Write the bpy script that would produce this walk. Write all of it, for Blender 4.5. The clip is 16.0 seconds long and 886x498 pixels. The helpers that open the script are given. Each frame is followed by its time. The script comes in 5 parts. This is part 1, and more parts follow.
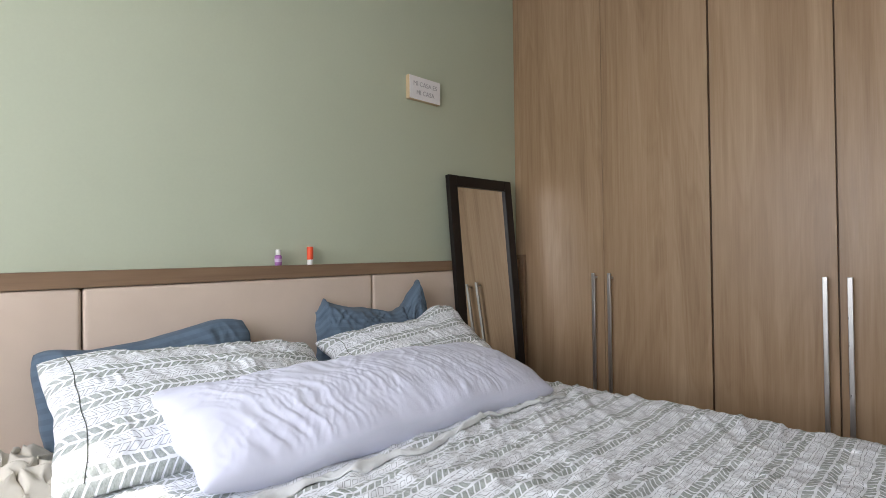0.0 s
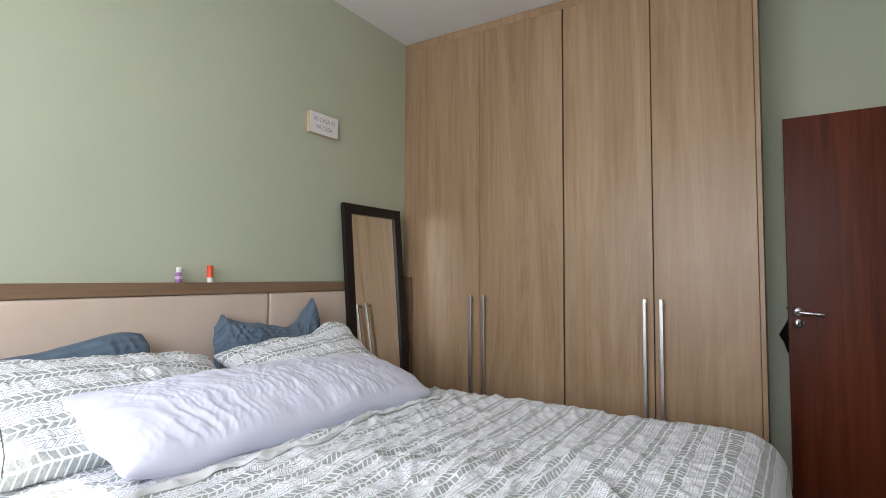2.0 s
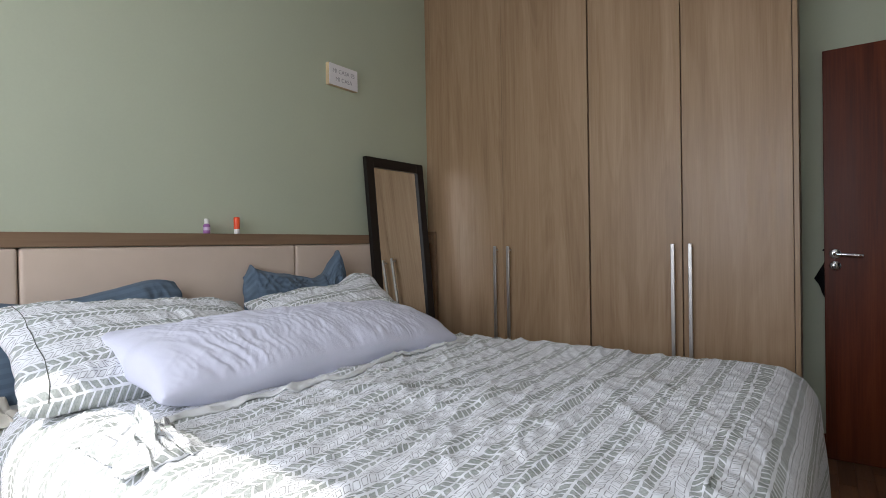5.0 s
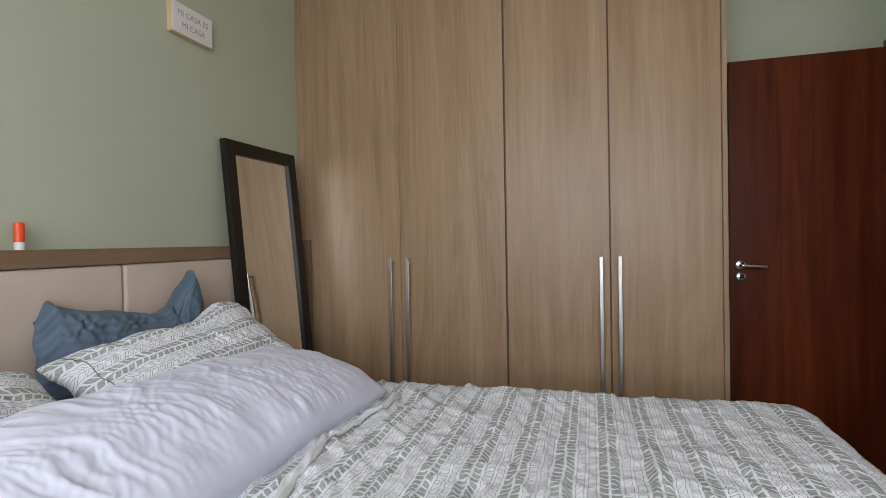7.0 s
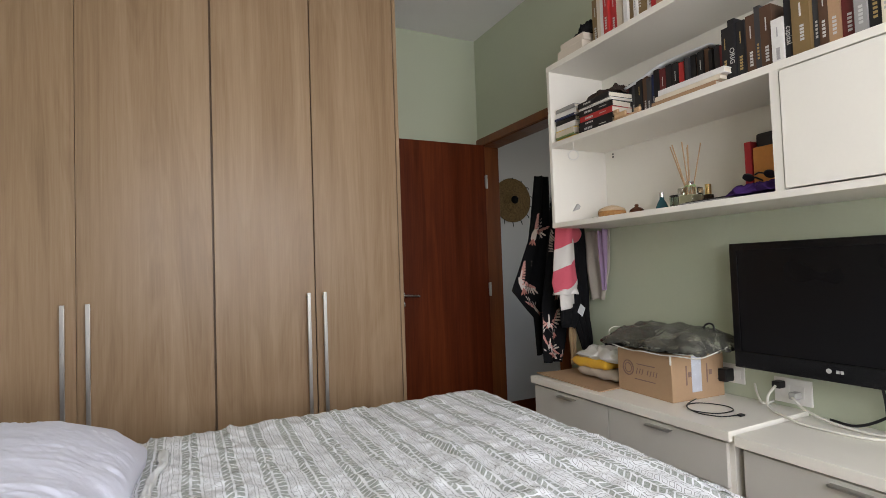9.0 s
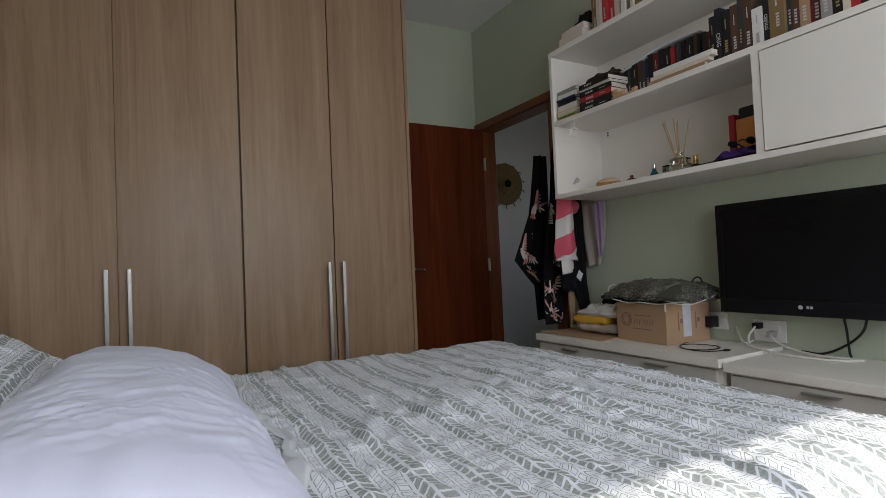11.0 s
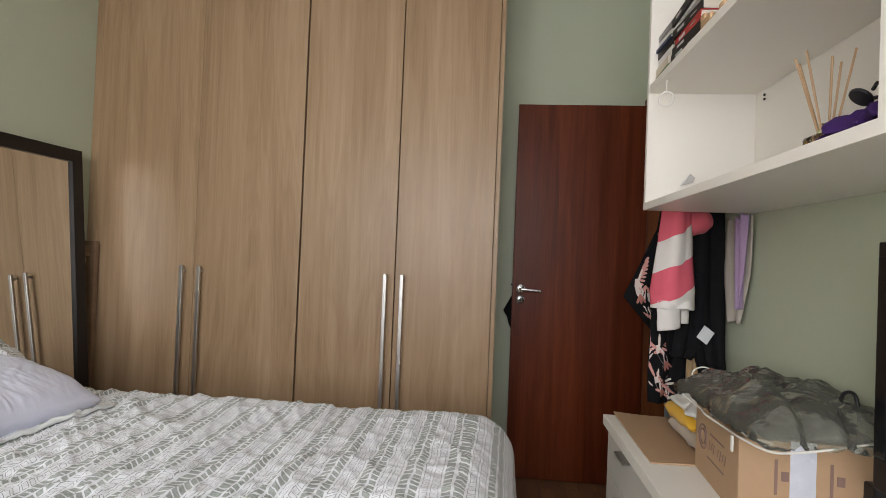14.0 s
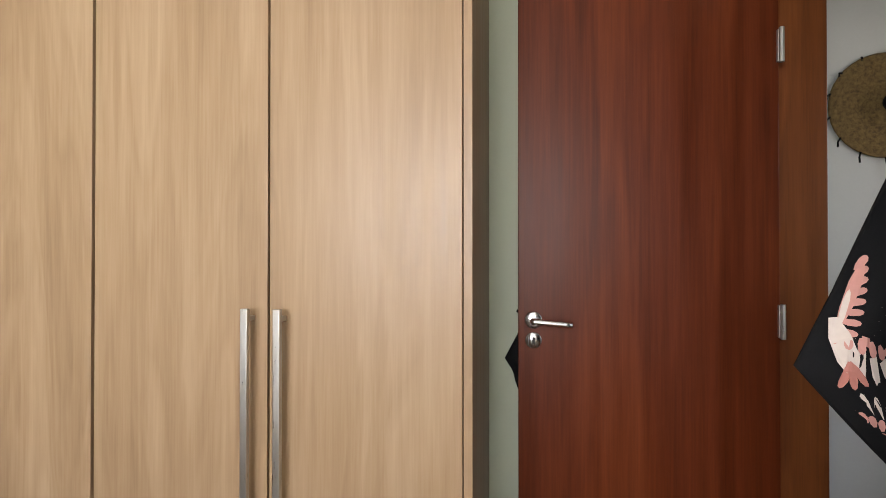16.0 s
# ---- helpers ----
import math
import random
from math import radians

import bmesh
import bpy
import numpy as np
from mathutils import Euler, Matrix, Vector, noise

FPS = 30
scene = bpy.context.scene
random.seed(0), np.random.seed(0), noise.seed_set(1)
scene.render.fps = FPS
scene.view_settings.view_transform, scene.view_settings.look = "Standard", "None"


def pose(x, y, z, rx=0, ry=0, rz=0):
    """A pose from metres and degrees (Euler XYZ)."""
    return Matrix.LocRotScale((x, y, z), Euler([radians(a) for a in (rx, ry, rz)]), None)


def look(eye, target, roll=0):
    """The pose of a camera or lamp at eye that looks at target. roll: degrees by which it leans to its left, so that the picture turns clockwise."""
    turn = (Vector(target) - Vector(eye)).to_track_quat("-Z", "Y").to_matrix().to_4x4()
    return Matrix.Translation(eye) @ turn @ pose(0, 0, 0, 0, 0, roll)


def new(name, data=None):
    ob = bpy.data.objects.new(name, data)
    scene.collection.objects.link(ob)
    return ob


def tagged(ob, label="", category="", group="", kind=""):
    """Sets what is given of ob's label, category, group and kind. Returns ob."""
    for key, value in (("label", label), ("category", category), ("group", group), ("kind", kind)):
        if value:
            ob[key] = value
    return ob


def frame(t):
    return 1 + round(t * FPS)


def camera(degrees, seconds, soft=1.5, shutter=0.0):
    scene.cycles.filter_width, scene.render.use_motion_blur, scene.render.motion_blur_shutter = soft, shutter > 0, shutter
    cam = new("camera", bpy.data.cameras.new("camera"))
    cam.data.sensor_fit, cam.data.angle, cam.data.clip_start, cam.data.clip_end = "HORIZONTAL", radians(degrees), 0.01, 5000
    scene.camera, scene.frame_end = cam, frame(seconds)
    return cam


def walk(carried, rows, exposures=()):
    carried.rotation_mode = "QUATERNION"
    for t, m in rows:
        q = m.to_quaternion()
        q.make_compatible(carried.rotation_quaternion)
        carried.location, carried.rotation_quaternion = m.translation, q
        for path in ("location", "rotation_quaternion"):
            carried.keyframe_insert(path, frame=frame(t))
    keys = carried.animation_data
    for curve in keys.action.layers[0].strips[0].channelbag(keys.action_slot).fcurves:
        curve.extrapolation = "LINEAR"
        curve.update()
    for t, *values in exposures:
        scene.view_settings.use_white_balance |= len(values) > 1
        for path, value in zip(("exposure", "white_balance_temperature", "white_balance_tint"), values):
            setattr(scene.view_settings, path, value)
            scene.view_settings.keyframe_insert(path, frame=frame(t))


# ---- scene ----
cam = camera(80.5, 16.0, soft=0.8)
# seconds, stops, white balance: the clip's own automatic exposure
EXPOSURES = [
    (0.0, 0.0, 6550, 10), (1.0, 0.1, 6550, 10), (2.0, 0.15, 6550, 10), (2.5, 0.55, 6550, 10), (3.0, 0.6, 6500, 10), (3.5, 0.65, 6500, 10), (5.8, -0.85, 6400, 10), (6.0, -0.8, 6400, 10), (6.5, -0.28, 6500, 10), (7.0, -0.05, 6600, 10), (8.0, 0.15, 6900, 10), (8.5, 0.15, 6900, 10), (11.0, -0.88, 6450, 10),
    (11.5, -1.15, 6450, 10), (12.0, -0.65, 6650, 10), (12.5, 0.0, 6950, 10), (13.5, 0.2, 6950, 10), (14.5, 0.25, 6950, 10), (15.5, 0.8, 7100, 10), (16.0, 1.15, 7020, 10)]
PATH = [
    (0, (2.032, 0.28, 1.245), (0.626, 1.702, 1.263), -0.8),
    (0.5, (2.12, 0.193, 1.241), (1.004, 1.853, 1.272), -1.4),
    (1, (2.108, 0.083, 1.24), (1.072, 1.793, 1.29), -0.4),
    (1.5, (2.123, 0.023, 1.24), (1.087, 1.731, 1.327), 0.8),
    (2, (2.228, 0.036, 1.238), (1.152, 1.718, 1.343), 0.3),
    (2.5, (2.269, 0.04, 1.236), (1.147, 1.691, 1.351), -1.3),
    (3, (2.264, 0.031, 1.223), (1.103, 1.655, 1.344), -1.3),
    (3.5, (2.294, 0.027, 1.13), (1.084, 1.619, 1.184), -0.9),
    (6, (2.044, 0.153, 1.168), (1.026, 1.873, 1.105), 0.9),
    (6.5, (1.83, 0.258, 1.193), (1.022, 2.087, 1.147), 0.6),
    (7, (1.584, 0.393, 1.207), (1.037, 2.317, 1.18), -1.05),
    (7.5, (1.308, 0.435, 1.263), (1.306, 2.435, 1.284), -1.5),
    (8, (1.137, 0.413, 1.268), (1.658, 2.343, 1.33), -2.1),
    (8.5, (1.098, 0.289, 1.261), (1.905, 2.117, 1.337), -1.6),
    (11, (0.75, 0.076, 1.077), (1.724, 1.822, 1.14), -2.5),
    (11.5, (0.78, 0.106, 1.1), (1.759, 1.85, 1.099), -2.5),
    (12, (0.966, 0.164, 1.173), (1.904, 1.93, 1.168), -2.0),
    (12.5, (1.268, 0.199, 1.224), (2.11, 2.013, 1.232), -0.2),
    (13, (1.635, 0.271, 1.243), (2.169, 2.198, 1.253), 1.4),
    (13.5, (1.947, 0.283, 1.245), (1.964, 2.283, 1.273), 1.9),
    (14, (2.154, 0.416, 1.224), (1.962, 2.407, 1.252), 2.3),
    (14.5, (2.244, 0.674, 1.239), (1.947, 2.652, 1.247), 1.3),
    (15, (2.289, 1.019, 1.248), (1.94, 2.988, 1.255), -0.6),
    (15.5, (2.262, 1.395, 1.236), (1.891, 3.36, 1.241), -0.7),
    (16, (2.308, 1.799, 1.259), (1.974, 3.771, 1.275), -0.0),
]
walk(cam, [(t, look(eye, target, roll)) for t, eye, target, roll in PATH], EXPOSURES)

# ---- world, sun, window light ----
scene.cycles.caustics_reflective, scene.cycles.blur_glossy = True, 0.1
world = bpy.data.worlds.new("sky")
scene.world = world
world.use_nodes = True
wn = world.node_tree
sky = wn.nodes.new("ShaderNodeTexSky")
sky.sky_type = "NISHITA"
sky.sun_disc = False
sky.sun_elevation = radians(46)
sky.sun_rotation = radians(176)
wn.links.new(sky.outputs[0], wn.nodes["Background"].inputs[0])
wn.nodes["Background"].inputs[1].default_value = 0.12

sun = new("sun", bpy.data.lights.new("sun", "SUN"))
sun.data.energy, sun.data.angle, sun.data.color = 5.0, radians(0.6), (1.0, 0.95, 0.87)
sun.matrix_world = look((1.35, -3.0, 5.0), (1.5, 0.65, 1.22))

WX0, WX1, WZ0, WZ1, WY = 0.5, 2.6, 1.0, 2.43, -0.8  # window opening
sky_lamp = new("window_light", bpy.data.lights.new("window_light", "AREA"))
sky_lamp.data.shape, sky_lamp.data.size, sky_lamp.data.size_y = "RECTANGLE", WX1 - WX0 - 0.1, WZ1 - WZ0 - 0.1
sky_lamp.data.energy, sky_lamp.data.color = 55, (0.935, 0.96, 1.075)
sky_lamp.matrix_world = look(((WX0 + WX1) / 2, WY - 0.06, (WZ0 + WZ1) / 2), ((WX0 + WX1) / 2, 3.0, (WZ0 + WZ1) / 2 - 0.4))


# ---- materials ----
class Nodes:
    """A node material with short calls."""

    def __init__(self, name, rough=0.6, metal=0.0, spec=0.5):
        self.m = bpy.data.materials.new(name)
        self.m.use_nodes = True
        self.t = self.m.node_tree
        self.b = self.t.nodes["Principled BSDF"]
        self.b.inputs["Roughness"].default_value = rough
        self.b.inputs["Metallic"].default_value = metal
        self.b.inputs["Specular IOR Level"].default_value = spec

    def node(self, kind, **keys):
        n = self.t.nodes.new(kind)
        for k, v in keys.items():
            if k == "operation":
                n.operation = v
            elif k == "data_type":
                n.data_type = v
            elif k == "blend_type":
                n.blend_type = v
        return n

    def put(self, socket, v):
        if isinstance(v, bpy.types.NodeSocket):
            self.t.links.new(v, socket)
        else:
            socket.default_value = v

    def math(self, op, a, b=0.0, c=0.0):
        n = self.node("ShaderNodeMath", operation=op)
        for s, v in zip(n.inputs, (a, b, c)):
            self.put(s, v)
        return n.outputs[0]

    def mix(self, f, a, b):
        n = self.node("ShaderNodeMix", data_type="RGBA")
        self.put(n.inputs[0], f)
        self.put(n.inputs[6], a if isinstance(a, bpy.types.NodeSocket) else (*a, 1))
        self.put(n.inputs[7], b if isinstance(b, bpy.types.NodeSocket) else (*b, 1))
        return n.outputs[2]

    def coord(self, which="Object", scale=(1, 1, 1), shift=True):
        c = self.node("ShaderNodeTexCoord").outputs[which]
        mp = self.node("ShaderNodeMapping")
        self.put(mp.inputs[0], c)
        mp.inputs[3].default_value = scale
        if shift:
            r = self.node("ShaderNodeObjectInfo").outputs["Random"]
            cmb = self.node("ShaderNodeCombineXYZ")
            for i, k in enumerate((31.0, 17.0, 23.0)):
                self.put(cmb.inputs[i], self.math("MULTIPLY", r, k))
            self.put(mp.inputs[1], cmb.outputs[0])
        return mp.outputs[0]

    def noise(self, vec, scale, detail=4.0, rough=0.55, dist=0.0):
        n = self.node("ShaderNodeTexNoise")
        self.put(n.inputs["Vector"], vec)
        n.inputs["Scale"].default_value, n.inputs["Detail"].default_value = scale, detail
        n.inputs["Roughness"].default_value, n.inputs["Distortion"].default_value = rough, dist
        return n.outputs["Fac"]

    def ramp(self, f, *stops):
        n = self.node("ShaderNodeValToRGB")
        self.put(n.inputs[0], f)
        el = n.color_ramp.elements
        while len(el) < len(stops):
            el.new(0.5)
        for e, (p, c) in zip(el, stops):
            e.position, e.color = p, (*c, 1)
        return n.outputs[0]

    def level(self, f, lo, hi):
        n = self.node("ShaderNodeMapRange")
        self.put(n.inputs[0], f)
        for i, v in zip((1, 2, 3, 4), (0.3, 0.7, lo, hi)):
            n.inputs[i].default_value = v
        return n.outputs[0]

    def color(self, c):
        self.put(self.b.inputs["Base Color"], c if isinstance(c, bpy.types.NodeSocket) else (*c, 1))
        return self

    def rough(self, r):
        self.put(self.b.inputs["Roughness"], r)
        return self

    def bump(self, h, strength=0.3, distance=0.002):
        n = self.node("ShaderNodeBump")
        n.inputs["Strength"].default_value, n.inputs["Distance"].default_value = strength, distance
        self.put(n.inputs["Height"], h)
        self.put(self.b.inputs["Normal"], n.outputs[0])
        return self


def dark(c, k):
    return tuple(v * k for v in c)


def paint(name, c, rough=0.7, var=0.07, bump=0.15, scale=1.0, spec=0.35):
    """Painted or plain surface: broad mottling, fine grain, a little relief."""
    n = Nodes(name, rough, spec=spec)
    v = n.coord(scale=(scale,) * 3)
    broad, fine = n.noise(v, 1.7, 3), n.noise(v, 90, 3)
    f = n.math("ADD", n.math("MULTIPLY", broad, 0.7), n.math("MULTIPLY", fine, 0.3))
    n.color(n.ramp(f, (0.3, dark(c, 1 - var)), (0.7, dark(c, 1 + var))))
    n.rough(n.level(broad, rough - 0.06, rough + 0.06))
    return n.bump(n.noise(v, 160, 4), bump, 0.001).m


def wood(name, lo, mid, hi, rough=0.4, grain=1.0, axis=2, coat=0.0, contrast=1.0, rings=8.0, spec=0.35):
    """Wood with long wavering grain along one axis: broad figure, streaks and pores."""
    n = Nodes(name, rough, spec=spec)

    def stretched(across, along):
        s = [across * grain] * 3
        s[axis] = along * grain
        return n.coord(scale=s)

    figure = n.noise(stretched(4.5, 0.5), 1.0, 3, 0.5, 1.1)
    streak = n.noise(stretched(26.0, 0.7), 1.0, 4, 0.6, 0.5)
    pores = n.noise(stretched(170.0, 5.0), 1.0, 3, 0.65)
    ring = n.math("MULTIPLY", n.math("ABSOLUTE", n.math("SUBTRACT", n.math("FRACT", n.math("MULTIPLY", figure, rings)), 0.5)), 2.0)
    f = n.math("ADD", n.math("MULTIPLY", figure, 0.45), n.math("ADD", n.math("MULTIPLY", streak, 0.31), n.math("MULTIPLY", pores, 0.20)))
    f = n.math("ADD", f, n.math("MULTIPLY", ring, 0.055))
    n.color(n.ramp(f, (0.5 - 0.15 * contrast, lo), (0.5, mid), (0.5 + 0.14 * contrast, hi)))
    n.rough(n.level(streak, rough - 0.06, rough + 0.07))
    if coat:
        n.b.inputs["Coat Weight"].default_value, n.b.inputs["Coat Roughness"].default_value = coat, 0.2
    return n.bump(pores, 0.12, 0.0008).m


def cloth(name, c, rough=0.9, weave=900.0, var=0.1, stripe=0.0):
    n = Nodes(name, rough, spec=0.2)
    v = n.coord()
    broad, fine = n.noise(v, 5, 4), n.noise(v, weave, 2)
    f = n.math("ADD", n.math("MULTIPLY", broad, 0.6), n.math("MULTIPLY", fine, 0.4))
    col = n.ramp(f, (0.3, dark(c, 1 - var)), (0.7, dark(c, 1 + var)))
    if stripe:
        sep = n.node("ShaderNodeSeparateXYZ")
        n.put(sep.inputs[0], n.node("ShaderNodeTexCoord").outputs["UV"])
        band = n.math("GREATER_THAN", n.math("FRACT", n.math("DIVIDE", sep.outputs[0], stripe)), 0.5)
        col = n.mix(n.math("MULTIPLY", band, 0.3), col, dark(c, 0.55))
    n.color(col)
    if max(c) > 0.1:
        n.b.inputs["Sheen Weight"].default_value = 0.12
    return n.bump(n.math("ADD", fine, n.math("MULTIPLY", n.noise(v, 38, 4), 0.8)), 0.25, 0.0015).m


def chevron_cloth(name):
    """White cotton printed with rows of slanted leaves in grey-green, filled and outlined in turn."""
    n = Nodes(name, 0.88, spec=0.2)
    uv = n.node("ShaderNodeTexCoord").outputs["UV"]
    v3 = n.coord(shift=False)
    nz = n.node("ShaderNodeTexNoise")
    n.put(nz.inputs["Vector"], uv)
    nz.inputs["Scale"].default_value = 17.0
    add = n.node("ShaderNodeVectorMath", operation="MULTIPLY_ADD")
    n.put(add.inputs[0], nz.outputs["Color"])
    add.inputs[1].default_value = (0.015, 0.015, 0.0)
    n.put(add.inputs[2], uv)
    sep = n.node("ShaderNodeSeparateXYZ")
    n.put(sep.inputs[0], add.outputs[0])
    u, w = sep.outputs[0], sep.outputs[1]
    half = n.math("DIVIDE", u, 0.0235)
    row, fu = n.math("FLOOR", half), n.math("FRACT", half)
    band = n.math("FLOOR", n.math("DIVIDE", row, 2.0))
    odd = n.math("MODULO", n.math("ADD", row, 1000.0), 2.0)
    sign = n.math("SUBTRACT", n.math("MULTIPLY", odd, 2.0), 1.0)
    slant = n.math("MULTIPLY", n.math("MULTIPLY", sign, n.math("SUBTRACT", fu, n.math("SUBTRACT", 1.0, odd))), 0.85)
    fw = n.math("FRACT", n.math("ADD", n.math("ADD", n.math("DIVIDE", w, 0.0205), slant), n.math("MULTIPLY", band, 0.37)))
    du = n.math("SUBTRACT", 0.5, n.math("ABSOLUTE", n.math("SUBTRACT", fu, 0.5)))
    dw = n.math("SUBTRACT", 0.5, n.math("ABSOLUTE", n.math("SUBTRACT", fw, 0.5)))
    edge = n.math("MINIMUM", du, dw)
    inside = n.math("GREATER_THAN", edge, 0.125)
    deep = n.math("GREATER_THAN", edge, 0.195)
    line = n.math("SUBTRACT", inside, deep)
    outlined = n.math("GREATER_THAN", n.math("MODULO", n.math("ADD", band, 1000.0), 2.0), 0.5)
    ink = n.math("ADD", n.math("MULTIPLY", outlined, line), n.math("MULTIPLY", n.math("SUBTRACT", 1.0, outlined), inside))
    speck = n.level(n.noise(uv, 190, 4, 0.8), 0.45, 1.0)
    worn = n.level(n.noise(uv, 7, 3), 0.8, 1.0)
    ink = n.math("MULTIPLY", n.math("MULTIPLY", ink, speck), worn)
    fill = n.mix(outlined, (0.165, 0.2, 0.155), (0.075, 0.085, 0.08))
    n.color(n.mix(ink, (0.835, 0.85, 0.88), fill))
    return n.bump(n.math("ADD", n.noise(uv, 700, 2), n.math("MULTIPLY", n.noise(uv, 60, 4), 1.2)), 0.25, 0.0015).m


def metal(name, c, rough=0.3):
    n = Nodes(name, rough, 1.0)
    v = n.coord(scale=(60, 60, 3))
    n.color(n.ramp(n.noise(v, 3, 3), (0.3, dark(c, 0.9)), (0.7, c)))
    return n.rough(n.level(n.noise(v, 6, 3), rough - 0.06, rough + 0.1)).m


def glass(name, c=(1, 1, 1), rough=0.03):
    n = Nodes(name, rough)
    n.b.inputs["Transmission Weight"].default_value = 1.0
    n.b.inputs["IOR"].default_value = 1.45
    return n.color(c).m


SAGE = paint("sage_paint", (0.472, 0.508, 0.382), 0.6, 0.035, 0.12)
WHITE_PAINT = paint("ceiling_paint", (0.8, 0.79, 0.77), 0.75, 0.03, 0.1)
GREY_WALL = paint("corridor_paint", (0.62, 0.61, 0.60), 0.7, 0.04, 0.12)
OAK = wood("oak_laminate", (0.225, 0.137, 0.074), (0.352, 0.231, 0.133), (0.465, 0.33, 0.208), 0.36, contrast=1.45, rings=10.0)
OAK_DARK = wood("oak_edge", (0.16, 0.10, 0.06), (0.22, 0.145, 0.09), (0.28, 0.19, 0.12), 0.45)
TRIM_WOOD = wood("headboard_trim", (0.17, 0.105, 0.062), (0.215, 0.135, 0.08), (0.255, 0.165, 0.10), 0.45, axis=1)
MAHOGANY = wood("mahogany", (0.043, 0.0068, 0.0018), (0.096, 0.0172, 0.0040), (0.152, 0.032, 0.0075), 0.36, 0.9, 2, 0.0, 1.1, 5.0, 0.2)
JAMB_WOOD = wood("jamb_wood", (0.10, 0.027, 0.007), (0.17, 0.049, 0.012), (0.235, 0.076, 0.019), 0.36, 1.0, 2, 0.15)
PARQUET = wood("parquet", (0.10, 0.045, 0.02), (0.17, 0.08, 0.037), (0.25, 0.125, 0.06), 0.35, 1.0, 1)
LAMINATE = paint("white_laminate", (0.81, 0.778, 0.705), 0.35, 0.02, 0.02, spec=0.5)
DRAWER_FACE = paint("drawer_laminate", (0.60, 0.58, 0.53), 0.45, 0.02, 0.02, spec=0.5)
LINEN = cloth("beige_upholstery", (0.63, 0.51, 0.41), 0.85, 1200, 0.06)
CHEVRON = chevron_cloth("leaf_print_cotton")
WHITE_COTTON = cloth("white_cotton", (0.70, 0.712, 0.83), 0.85, 900, 0.03)
SHEET = cloth("pale_sheet", (0.68, 0.69, 0.68), 0.9, 900, 0.05)
BLUE_COTTON = cloth("slate_blue_cotton", (0.115, 0.162, 0.215), 0.85, 900, 0.08, stripe=0.024)
CREAM_CLOTH = cloth("cream_cloth", (0.62, 0.58, 0.50), 0.9, 700, 0.1)
BLACK_WOOD = paint("black_lacquer", (0.012, 0.009, 0.008), 0.38, 0.15, 0.05)
STEEL = metal("brushed_steel", (0.50, 0.49, 0.47), 0.33)
CHROME = metal("satin_chrome", (0.75, 0.75, 0.75), 0.18)
MIRROR = Nodes("mirror_silver", 0.015, 1.0).color((0.86, 0.87, 0.86)).m
BLACK = paint("black_plastic", (0.012, 0.012, 0.013), 0.35, 0.1, 0.02)
SCREEN = paint("tv_screen", (0.004, 0.004, 0.005), 0.3, 0.05, 0.0, spec=0.25)
WHITE_PLASTIC = paint("white_plastic", (0.75, 0.73, 0.69), 0.4, 0.02, 0.02)
CARD = paint("cardboard", (0.41, 0.265, 0.155), 0.85, 0.07, 0.2)
BLACK_CLOTH = cloth("black_fabric", (0.007, 0.007, 0.008), 0.9, 700, 0.2)


# ---- building helpers ----
BASE = {}


def thing(name, loc, label, category, group="", rz=0.0, kind=""):
    """An Empty at a thing's base."""
    e = new(name)
    e.empty_display_size = 0.05
    e.matrix_world = pose(*loc, 0, 0, rz)
    BASE[e.name] = Vector(loc) if rz == 0 else Vector((0, 0, 0))
    return tagged(e, label, category, group, kind)


def part(name, bm, material, parent=None, label="", smooth=False):
    """Links a bmesh as one mesh object under a thing or part. Built in world places, but for turned things."""
    me = bpy.data.meshes.new(name)
    if parent is not None:
        base = BASE[parent.name]
        bmesh.ops.translate(bm, verts=bm.verts, vec=-base)
    bmesh.ops.recalc_face_normals(bm, faces=bm.faces)
    if smooth:
        for f in bm.faces:
            f.smooth = True
    bm.to_mesh(me)
    bm.free()
    if material is not None:
        me.materials.append(material)
    ob = new(name, me)
    if parent is not None:
        ob.parent = parent
        BASE[ob.name] = BASE[parent.name]
    return tagged(ob, label)


def solid(name, bm, material, label="", category="", kind="", group="", smooth=False):
    """A thing, or a piece of the setting, that is one mesh."""
    ob = part(name, bm, material, None, "", smooth)
    BASE[ob.name] = Vector((0, 0, 0))
    return tagged(ob, label, category, group, kind)


def box(x0, x1, y0, y1, z0, z1, bevel=0.0, bm=None, seg=2):
    bm = bm or bmesh.new()
    made = bmesh.ops.create_cube(bm, size=1.0)["verts"]
    bmesh.ops.scale(bm, vec=(x1 - x0, y1 - y0, z1 - z0), verts=made)
    bmesh.ops.translate(bm, vec=((x0 + x1) / 2, (y0 + y1) / 2, (z0 + z1) / 2), verts=made)
    if bevel:
        edges = list({e for v in made for e in v.link_edges})
        bmesh.ops.bevel(bm, geom=edges, offset=bevel, segments=seg, affect="EDGES", profile=0.6)
    return bm


def turned(profile, at=(0, 0, 0), n=24, bm=None, m=None):
    """A body turned round z from (radius, height) pairs."""
    bm = bm or bmesh.new()
    m = m or Matrix.Translation(at)
    rings = []
    for r, z in profile:
        rings.append([bm.verts.new(m @ Vector((max(r, 1e-4) * math.cos(2 * math.pi * i / n), max(r, 1e-4) * math.sin(2 * math.pi * i / n), z))) for i in range(n)])
    for a, b in zip(rings, rings[1:]):
        for i in range(n):
            bm.faces.new((a[i], a[(i + 1) % n], b[(i + 1) % n], b[i]))
    bm.faces.new(rings[0][::-1])
    bm.faces.new(rings[-1])
    return bm


